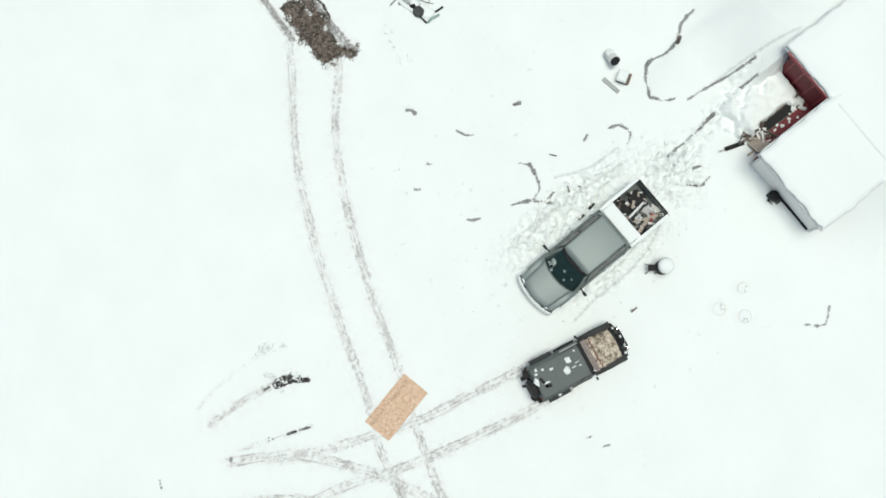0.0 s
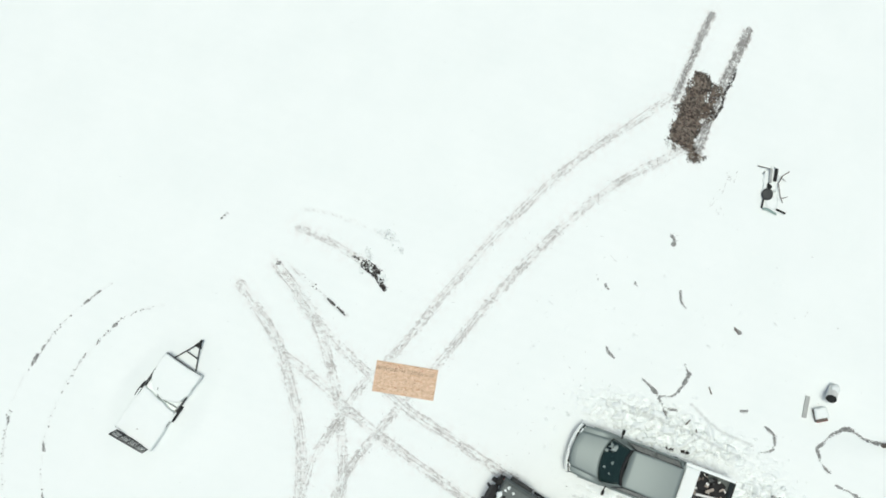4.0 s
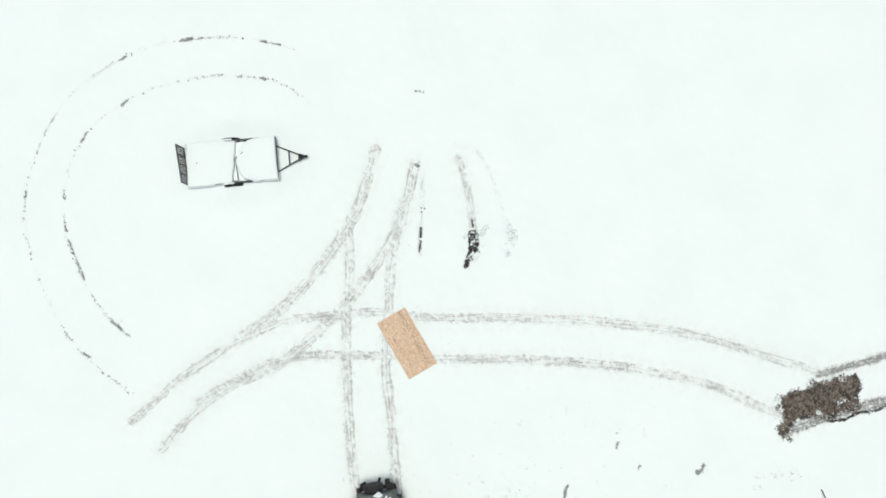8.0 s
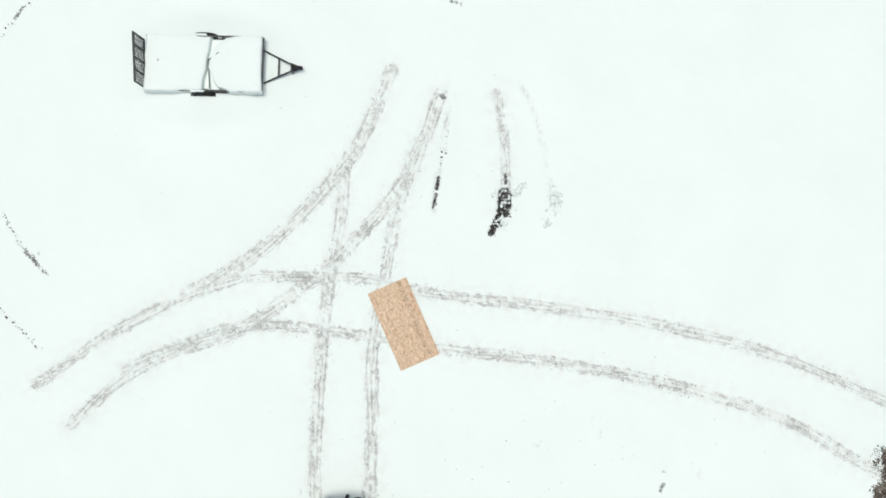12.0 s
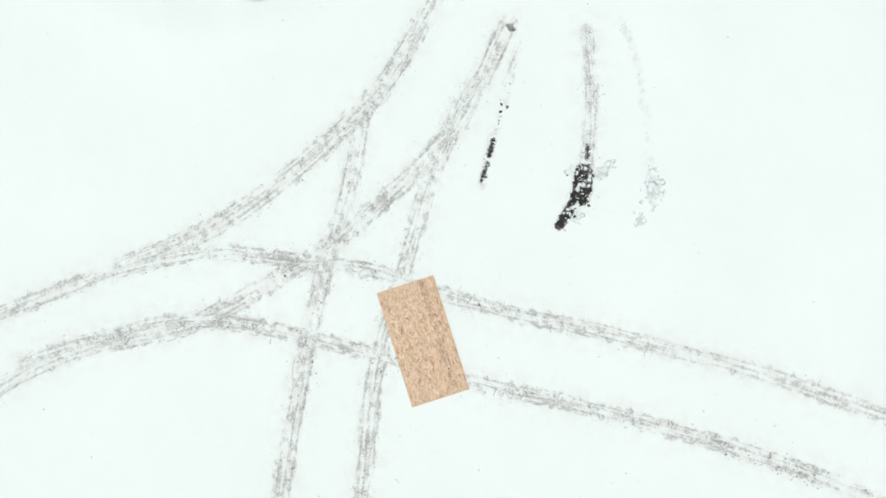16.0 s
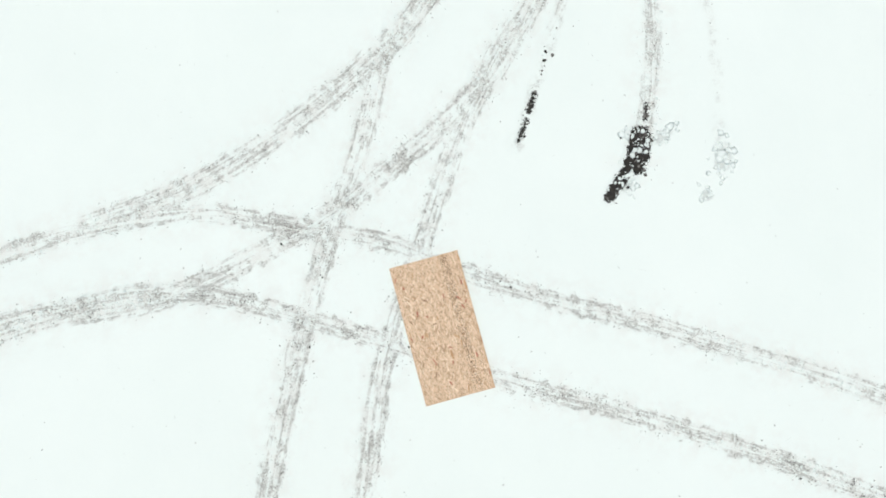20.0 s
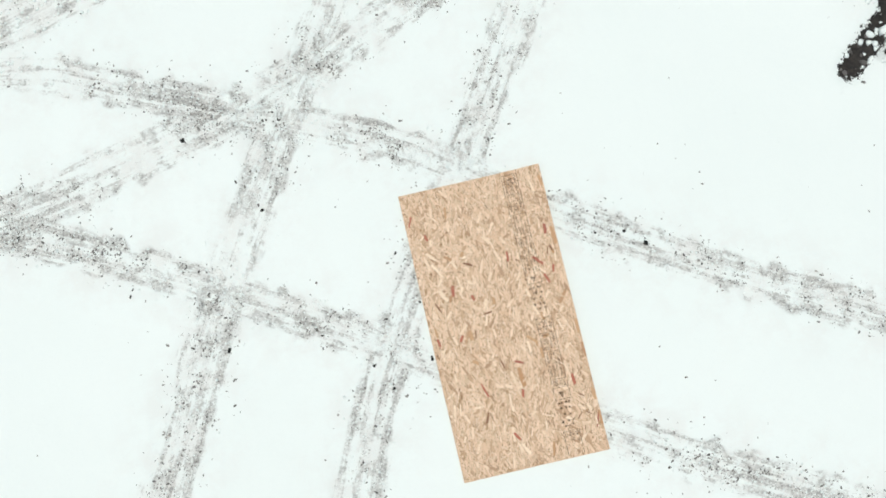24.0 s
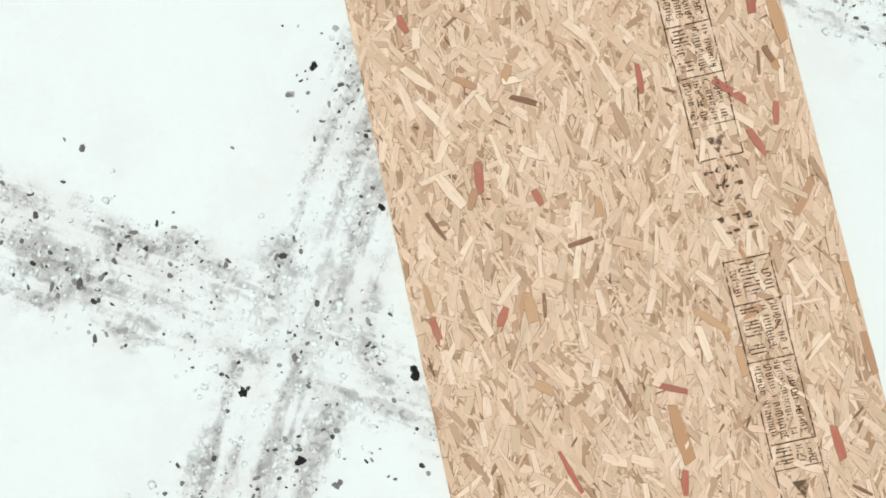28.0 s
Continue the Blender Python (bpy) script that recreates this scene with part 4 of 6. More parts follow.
def build_truck():
    t = thing("pickup_truck", pose(-2.02, -9.8, 0.0, 0, 0, -11.2), "silver extended-cab pickup truck parked in snow, junk in its bed", "pickup truck")
    t.location.z = -0.03
    rng = random.Random(8)
    # lower body
    part("front_body", loft([tube_ring(0.80, 0.42, 0.86, 3.02, 0.1), tube_ring(0.93, 0.40, 0.95, 2.85, 0.1), tube_ring(0.985, 0.36, 1.02, 2.2, 0.1), tube_ring(0.985, 0.36, 1.06, 1.5, 0.08)]), SILVER, t, smooth=True)
    part("cab_body", loft([tube_ring(0.985, 0.36, 1.06, 1.495, 0.08), tube_ring(0.985, 0.36, 1.10, -1.06, 0.08)]), SILVER, t, smooth=True)
    # hood: a swelling panel, wider at the windscreen
    part("hood", sheet(lambda u, v: ((u - 0.5) * 2 * (0.70 + 0.10 * v), 2.98 - 1.16 * v + 0.20 * (1 - (2 * u - 1) ** 2) * (1 - v) * 0.8 + 0.16 * (1 - (2 * u - 1) ** 2) * v,
                                     0.97 + 0.13 * v + 0.055 * (1 - (2 * u - 1) ** 2) - 0.05 * max(0, 0.15 - v) / 0.15), 14, 12, 0.03), SILVER, t, smooth=True)
    part("grille", box((1.2, 0.06, 0.26), (0, 3.05, 0.72), 0.02), BLACK, t)
    bumper = part("front_bumper", loft([[(x, y + 3.16 - 0.20 * abs(x) ** 2.2, z) for y, z in ((-0.09, 0.42), (0.05, 0.44), (0.07, 0.56), (0.03, 0.66), (-0.1, 0.66))] for x in np.linspace(-0.97, 0.97, 15)]), CHROME, t, "chrome front bumper with a line of snow", smooth=True)
    part("bumper_snow", loft([[(x, y + 3.15 - 0.20 * abs(x) ** 2.2, z + 0.01 * noise.noise(Vector((x * 5, 0, 3)))) for y, z in ((-0.09, 0.655), (0.07, 0.65), (0.07, 0.71), (0.0, 0.75), (-0.08, 0.72))] for x in np.linspace(-0.95, 0.95, 25)]), SNOW, bumper, "ridge of snow on the bumper", smooth=True)
    part("grille_snow", loft([[(x, y + 3.05 - 0.16 * abs(x) ** 2.2, z + 0.012 * noise.noise(Vector((x * 6, 0, 9)))) for y, z in ((-0.045, 0.90), (0.03, 0.885), (0.02, 0.93), (-0.03, 0.945))] for x in np.linspace(-0.72, 0.80, 21)]), SNOW, t, "thin line of snow over the grille", smooth=True)
    for s in (-1, 1):
        part("headlight", box((0.32, 0.16, 0.2), (s * 0.78, 2.93, 0.80), 0.04, Matrix.Rotation(radians(-s * 22), 4, "Z")), GLASS, t, "clear headlight")
    # cab: pillars and roof with glass set in
    rings = []
    for y, half, z in ((1.08, 0.70, 1.80), (0.85, 0.715, 1.845), (0.0, 0.73, 1.86), (-0.85, 0.72, 1.845), (-0.99, 0.70, 1.82)):
        rings.append(tube_ring(half, z - 0.07, z, y, 0.09, 0.02))
    part("roof", loft(rings), SILVER, t, "bare silver roof panel", smooth=True)
    part("windshield", sheet(lambda u, v: ((u - 0.5) * 2 * (0.86 - 0.17 * v), 1.76 + 0.27 * (1 - (2 * u - 1) ** 2) * (1 - 0.45 * v) - 0.70 * v, 1.12 + 0.68 * v), 14, 8, 0.012), GLASS, t, "dark green windshield with wet snow", smooth=True)
    part("cowl", sheet(lambda u, v: ((u - 0.5) * 2 * 0.82, 1.66 + 0.10 * v + 0.26 * (1 - (2 * u - 1) ** 2), 1.085 + 0.0 * v), 14, 2, 0.03), BLACK, t, smooth=True)
    part("windshield_seal", sheet(lambda u, v: ((u - 0.5) * 2 * 0.70, 1.02 + 0.10 * v + 0.14 * (1 - (2 * u - 1) ** 2), 1.845 - 0.035 * v), 10, 2, 0.02), BLACK, t, smooth=True)
    part("rear_window", sheet(lambda u, v: ((u - 0.5) * 2 * (0.72 - 0.06 * v), -1.06 + 0.08 * v, 1.14 + 0.66 * v), 6, 4, 0.012), GLASS, t)
    for s in (-1, 1):
        part("windshield_pillar", rod((s * 0.83, 1.66, 1.08), (s * 0.695, 1.05, 1.80), 0.045, 0.04, 8), SILVER, t)
        part("rear_pillar", rod((s * 0.86, -1.0, 1.08), (s * 0.715, -0.93, 1.80), 0.07, 0.06, 8), SILVER, t)
        part("roof_rail", box((0.035, 1.95, 0.03), (s * 0.73, 0.05, 1.80), 0.01), BLACK, t)
        for y0, y1, nm in ((1.36, 0.12, "front_door"), (0.08, -0.88, "rear_door")):
            door = part(nm, box((0.03, y0 - y1 - 0.02, 0.60), (s * 0.985, (y0 + y1) / 2, 0.75), 0.012), SILVER, t)
            part("door_handle", box((0.03, 0.16, 0.035), (s * 1.012, y1 + 0.14, 0.93), 0.01), BLACK, door)
            part("side_window", sheet(lambda u, v, a=y0, b=y1, s=s: (s * (0.93 - 0.20 * v), a - 0.14 * (a > 1) - 0.36 * v * (a > 1) + (b - a + 0.14 * (a > 1) + 0.36 * v * (a > 1)) * u + 0.02, 1.10 + 0.66 * v), 4, 3, 0.01), SMOKED, door)
        mirror = part("mirror", box((0.20, 0.10, 0.15), (s * 1.20, 1.50, 1.20), 0.03), BLACK, t, "black door mirror")
        part("mirror_arm", rod((s * 0.95, 1.46, 1.10), (s * 1.14, 1.50, 1.16), 0.03, 0.025, 8), BLACK, mirror)
        part("wheel_flare", box((0.05, 1.0, 0.12), (s * 0.99, 2.05, 0.83), 0.02), SILVER, t)
        part("wiper", rod((s * 0.25 - 0.1, 1.80, 1.15), (s * 0.25 + 0.4, 1.72, 1.20), 0.012, 0.008, 6), BLACK, t)
        for y in (2.05, -1.9):
            wheel(t, (s * 0.86, y, 0.39), 0.39, 0.25)
        # bed side with a flat cap
        side = part("bed_side", box((0.10, 2.0, 0.72), (s * 0.93, -2.08, 0.90), 0.02), SILVER, t)
        part("rail_snow", snow_cap([(s * 0.93 - 0.065, -3.08), (s * 0.93 + 0.065, -3.08), (s * 0.93 + 0.065, -1.10), (s * 0.93 - 0.065, -1.10)], 1.255, 0.05, 3 + s, 0.008, 0.1, 0.03), SNOW, side, "strip of snow on the bed rail", smooth=True)
        part("tail_light", box((0.09, 0.06, 0.34), (s * 0.94, -3.09, 1.0), 0.01), REDDISH, t)
    part("bed_floor", box((1.8, 1.98, 0.06), (0, -2.08, 0.62), 0.005), CANVAS, t)
    part("bed_front_wall", box((1.76, 0.05, 0.66), (0, -1.10, 0.93), 0.01), SILVER, t)
    gate = part("tailgate", box((1.74, 0.06, 0.64), (0, -3.08, 0.93), 0.015), SILVER, t)
    part("gate_edge", box((1.72, 0.07, 0.025), (0, -3.08, 1.262), 0.008), BLACK, gate)
    part("rear_bumper", box((1.8, 0.18, 0.16), (0, -3.2, 0.52), 0.03), CHROME, t)
    # bits of wet snow on the glass
    for k, (u, v, r) in enumerate(((0.80, 0.42, 0.14), (0.85, 0.24, 0.11), (0.71, 0.16, 0.07), (0.48, 0.58, 0.05), (0.34, 0.30, 0.05), (0.22, 0.5, 0.05))):
        x, y, z = (u - 0.5) * 2 * (0.86 - 0.17 * v), 1.76 + 0.27 * (1 - (2 * u - 1) ** 2) * (1 - 0.45 * v) - 0.70 * v, 1.12 + 0.68 * v
        part("snow_patch", blob((r, r * 1.2, 0.05), k + 3, 1.4, 4, 9, (x, y, z)), SLUSH, t, "patch of wet snow on the glass", smooth=True)
    T = t.matrix_world.copy()
    # the toolbox across the bed, under snow
    tb = thing("toolbox", T @ pose(0, -1.40, 1.02), "steel truck toolbox buried under a flat layer of snow", "toolbox")
    part("case", box((1.74, 0.52, 0.22), (0, 0, 0.11), 0.015), STEEL, tb)
    part("snow_layer", snow_cap([(-0.86, -0.28), (0.86, -0.28), (0.86, 0.28), (-0.86, 0.28)], 0.22, 0.10, 4, 0.012, 0.1, 0.06), SNOW, tb, smooth=True)
    # junk lying in the bed
    z0 = 0.66

    def junk(name, bm, mat, x, y, rz, label, cat, dz=0.0, rx=0, ry=0, smooth=False):
        ob = part(name, bm, mat, smooth=smooth)
        ob.matrix_world = T @ pose(x, y, z0 + dz, rx, ry, rz)
        return tagged(ob, label, cat, "junk in the truck bed")

    junk("old_tyre", lathe([(0.17, 0.02), (0.3, 0.0), (0.36, 0.08), (0.36, 0.16), (0.3, 0.22), (0.17, 0.2)], 24), RUBBER, 0.35, -2.65, 0, "worn black tyre lying in the truck bed", "tyre", smooth=True)
    junk("old_tyre", lathe([(0.15, 0.02), (0.27, 0.0), (0.32, 0.08), (0.32, 0.15), (0.27, 0.2), (0.15, 0.18)], 24), RUBBER, 0.42, -1.92, 30, "worn black tyre leaning in the truck bed", "tyre", 0.08, 18, 10, smooth=True)
    junk("plastic_sack", blob((0.36, 0.27, 0.5), 4, 0.7, 7, 14), PLASTIC_W, -0.32, -2.74, 20, "crumpled white plastic sack in the truck bed", "sack", smooth=True)
    junk("plastic_sack", blob((0.2, 0.16, 0.42), 9, 0.8, 7, 14), PLASTIC_W, -0.3, -2.15, 70, "crumpled pale plastic sack in the truck bed", "sack", smooth=True)
    junk("plank", box((0.14, 0.85, 0.04), (0, 0, 0.02), 0.006), WOOD, -0.62, -2.15, 14, "short pale plank lying in the truck bed", "plank", 0.16, 4)
    junk("plank", box((0.09, 1.0, 0.04), (0, 0, 0.02), 0.006), WOOD, -0.45, -2.3, -24, "narrow pale plank lying in the truck bed", "plank", 0.26, -3)
    junk("plank", box((0.09, 0.9, 0.05), (0, 0, 0.025), 0.006), PLASTIC_W, 0.02, -2.25, 6, "white painted board leaning in the truck bed", "plank", 0.36, 12)
    junk("crate", box((0.34, 0.26, 0.22), (0, 0, 0.11), 0.02), BLACK, 0.62, -1.85, 12, "dark plastic crate in the truck bed", "crate")
    junk("fuel_can", box((0.2, 0.34, 0.3), (0, 0, 0.15), 0.04), REDDISH, -0.62, -2.62, 35, "dull red fuel can in the truck bed", "fuel can")
    junk("tarp", blob((0.42, 0.3, 0.2), 14, 0.9, 7, 16), STEEL, 0.1, -1.9, 80, "crumpled dark tarp in the truck bed", "tarp", smooth=True)
    for k in range(84):
        r = rng.uniform(0.04, 0.12)
        mat = rng.choice((WOOD, OLDWOOD, BLACK, PLASTIC_W, STEEL, WOOD, BLACK, CANVAS, PLASTIC_W))
        junk("scrap", box((r, r * rng.uniform(1, 2.6), r * 0.5), (0, 0, r * 0.25), r * 0.1), mat, rng.uniform(-0.78, 0.78), rng.uniform(-2.95, -1.75), rng.uniform(0, 180), "small piece of scrap in the truck bed", "scrap", rng.uniform(0.0, 0.38), rng.uniform(-15, 15), rng.uniform(-15, 15))


# ---- the old jeep ----
def build_jeep():
    j = thing("jeep", pose(-4.33, -5.78, -0.02, 0, 0, 157.1), "small off-road jeep with grey soft top and weathered tan hood", "jeep")
    part("tub", loft([tube_ring(0.72, 0.48, 1.02, 0.50, 0.05), tube_ring(0.74, 0.46, 1.04, -0.2, 0.05), tube_ring(0.74, 0.46, 1.04, -1.72, 0.05)]), CANVAS, j, "dark grey body tub")
    part("hood", sheet(lambda u, v: ((u - 0.5) * 2 * (0.58 + 0.08 * v), 1.74 - 0.86 * v + 0.05 * (1 - (2 * u - 1) ** 2) * (1 - v), 1.02 + 0.07 * v + 0.05 * (1 - (2 * u - 1) ** 4)), 12, 8, 0.03), HOOD, j, "tan hood with peeling, rusty paint", smooth=True)
    part("engine_bay", box((1.08, 1.2, 0.5), (0, 1.2, 0.76), 0.04), BLACK, j)
    part("cowl", box((1.26, 0.20, 0.10), (0, 0.755, 1.06), 0.03), HOOD, j, "tan cowl panel")
    part("grille", box((1.16, 0.08, 0.48), (0, 1.84, 0.78), 0.03), BLACK, j)
    for k in range(7):
        part("grille_slat", box((0.05, 0.02, 0.34), ((k - 3) * 0.1, 1.885, 0.8), 0.006), STEEL, j)
    for s in (-1, 1):
        part("headlight", lathe([(0.09, 0), (0.1, 0.03), (0.05, 0.05)], 16, m=pose(s * 0.45, 1.87, 0.86, -90)), GLASS, j)
        part("front_fender", sheet(lambda u, v, s=s: (s * (0.58 + 0.26 * u), 1.92 - 1.38 * v, 0.94 - 0.03 * u - 0.28 * max(0, v - 0.62) / 0.38 - 0.10 * max(0, 0.18 - v) / 0.18), 4, 14, 0.035), DUSTY, j, smooth=True)
        part("rear_flare", sheet(lambda u, v, s=s: (s * (0.72 + 0.17 * u), -0.64 - 0.95 * v, 0.90 + 0.06 * math.sin(v * math.pi) - 0.04 * u), 3, 8, 0.035), DUSTY, j, smooth=True)
        part("side_step", box((0.1, 0.9, 0.05), (s * 0.79, -0.05, 0.44), 0.015), BLACK, j)
        door = part("door", box((0.03, 0.86, 0.52), (s * 0.745, 0.02, 0.76), 0.012), CANVAS, j)
        part("door_window", sheet(lambda u, v, s=s: (s * (0.73 - 0.08 * v), -0.4 + 0.84 * u - 0.10 * u * v, 1.05 + 0.58 * v), 3, 3, 0.01), GLASS, door)
        part("mirror", box((0.14, 0.06, 0.16), (s * 0.90, 0.46, 1.16), 0.02), BLACK, j)
        part("windshield_post", rod((s * 0.68, 0.52, 1.08), (s * 0.63, 0.36, 1.66), 0.03, 0.028, 8), BLACK, j)
        for y in (1.24, -1.13):
            wheel(j, (s * 0.70, y, 0.37), 0.37, 0.24)
    part("windshield", sheet(lambda u, v: ((u - 0.5) * 2 * (0.66 - 0.04 * v), 0.53 - 0.16 * v, 1.10 + 0.55 * v), 6, 4, 0.012), GLASS, j, "dark flat windshield", smooth=True)
    part("windshield_frame", box((1.36, 0.16, 0.07), (0, 0.37, 1.67), 0.02), BLACK, j)
    part("windshield_sill", box((1.34, 0.22, 0.06), (0, 0.62, 1.12), 0.02), COWL, j, "dull pinkish grey cowl under the windshield")
    part("hood_strap", box((1.2, 0.03, 0.02), (0, 0.87, 1.12), 0.006), RED, j)
    # the soft top sags a little between its bows
    part("soft_top", sheet(lambda u, v: ((u - 0.5) * 2 * 0.665, 0.29 - 2.05 * v, 1.70 - 0.03 * math.sin(v * math.pi * 3) ** 2 - 0.10 * abs(2 * u - 1) ** 5 - 0.05 * v ** 6), 14, 18, 0.02), CANVAS, j, "grey-green soft top with snow patches", smooth=True)
    for s in (-1, 1):
        part("top_side", sheet(lambda u, v, s=s: (s * (0.665 + 0.07 * v), -0.42 - 1.32 * u - 0.05 * v, 1.61 - 0.58 * v), 6, 5, 0.015), CANVAS, j, smooth=True)
    part("top_back", sheet(lambda u, v: ((u - 0.5) * 2 * (0.66 + 0.06 * v), -1.75 - 0.06 * v, 1.63 - 0.6 * v), 6, 5, 0.015), CANVAS, j, smooth=True)
    for k, (x, y, z, sx, sy, sz) in enumerate(((-0.42, -2.06, 0.70, 0.18, 0.22, 0.16), (0.46, -2.04, 0.72, 0.24, 0.20, 0.14), (-0.12, -2.14, 0.66, 0.10, 0.22, 0.10), (0.66, -1.86, 0.80, 0.14, 0.24, 0.2), (-0.66, -1.86, 0.78, 0.14, 0.24, 0.2))):
        part("tail_fitting", box((sx, sy, sz), (x, y, z), 0.03, Matrix.Rotation(0.4 * math.sin(k * 2.1), 4, "Z")), BLACK, j)
    part("spare_snow", blob((0.16, 0.09, 0.07), 6, 0.9, 5, 11, (-0.1, -1.72, 1.66)), SNOW, j, "snow caught behind the spare wheel", smooth=True)
    spare = new("spare_wheel")
    spare.parent = j
    spare.matrix_local = pose(0.08, -1.97, 1.2, 82, 0, 0)
    part("tyre", lathe([(0.2, -0.11), (0.34, -0.12), (0.37, -0.08), (0.37, 0.08), (0.34, 0.12), (0.2, 0.11)], 28), RUBBER, spare, smooth=True)
    part("rim", lathe([(0.21, -0.08), (0.2, 0.08), (0.08, 0.04), (0.05, 0.09)], 18), STEEL, spare)
    tear = box((0.46, 0.10, 0.03), (0.05, -1.50, 1.70), 0.01, Matrix.Rotation(0.25, 4, "Z"))
    box((0.12, 0.24, 0.03), (0.24, -1.38, 1.70), 0.01, Matrix.Rotation(-0.3, 4, "Z"), tear)
    part("roof_tear", tear, BLACK, j, "black torn fold of the soft top")
    part("spare_bracket", box((0.3, 0.16, 0.16), (0.08, -1.82, 0.98), 0.02), BLACK, j)
    part("rear_bumper", box((1.42, 0.14, 0.14), (0, -1.88, 0.55), 0.03), BLACK, j)
    for s in (-1, 1):
        part("tail_light", box((0.12, 0.07, 0.16), (s * 0.60, -1.79, 0.86), 0.02), REDDISH, j)
        part("bumperette", box((0.16, 0.16, 0.22), (s * 0.52, -1.93, 0.62), 0.03), BLACK, j)
        part("jerry_can", box((0.26, 0.18, 0.42), (s * 0.50 + 0.02, -1.90, 0.88), 0.04), BLACK, j) if s < 0 else None
    bumper = part("front_bumper", loft([[(x, y + 2.08 - 0.30 * abs(x) ** 2.4, z) for y, z in ((-0.12, 0.50), (0.07, 0.50), (0.07, 0.66), (-0.12, 0.66))] for x in np.linspace(-0.74, 0.74, 11)]), BLACK, j)
    winch = part("winch", rod((-0.26, 2.02, 0.72), (0.26, 2.02, 0.72), 0.085, 0.085, 14), BLACK, bumper)
    for s in (-1, 1):
        part("winch_motor", rod((s * 0.26, 2.02, 0.72), (s * 0.40, 2.02, 0.72), 0.11, 0.11, 14), STEEL, winch)
        part("fog_lamp", lathe([(0.05, 0), (0.09, 0.03), (0.09, 0.08), (0.06, 0.10)], 14, m=pose(s * 0.42, 2.08, 0.74, -90)), CHROME, bumper, "round chrome fog lamp")
        part("bull_bar", rod((s * 0.34, 2.14, 0.6), (s * 0.30, 2.12, 1.02), 0.03, 0.03, 8), BLACK, bumper)
    part("bull_bar_top", rod((-0.32, 2.12, 1.02), (0.32, 2.12, 1.02), 0.03, 0.03, 8), BLACK, bumper)
    # patches of snow left on the top and the fenders
    for k, (x, y, rx, ry, z) in enumerate(((0.05, -0.50, 0.17, 0.14, 1.69), (-0.30, -0.28, 0.15, 0.14, 1.69), (0.05, -0.18, 0.03, 0.10, 1.695), (-0.28, -1.0, 0.06, 0.09, 1.69),
                                           (0.10, -1.42, 0.05, 0.14, 1.68), (-0.42, -1.30, 0.05, 0.06, 1.64), (0.55, 0.42, 0.07, 0.06, 1.66), (-0.5, 0.1, 0.04, 0.06, 1.655),
                                           (0.1, 0.05, 0.04, 0.05, 1.70), (-0.06, -0.02, 0.02, 0.13, 1.675), (-0.50, -1.55, 0.08, 0.07, 1.62), (-0.36, -1.62, 0.06, 0.10, 1.63), (0.30, 2.10, 0.09, 0.06, 0.80), (-0.1, 2.08, 0.08, 0.05, 0.79), (0.78, -1.1, 0.06, 0.07, 0.95), (0.55, 1.95, 0.07, 0.06, 0.88), (-0.52, 1.98, 0.06, 0.05, 0.70))):
        part("snow_patch", blob((rx, ry, 0.05), k + 1, 0.8, 4, 9, (x, y, z + 0.012)), SNOW, j, "patch of old snow", smooth=True)


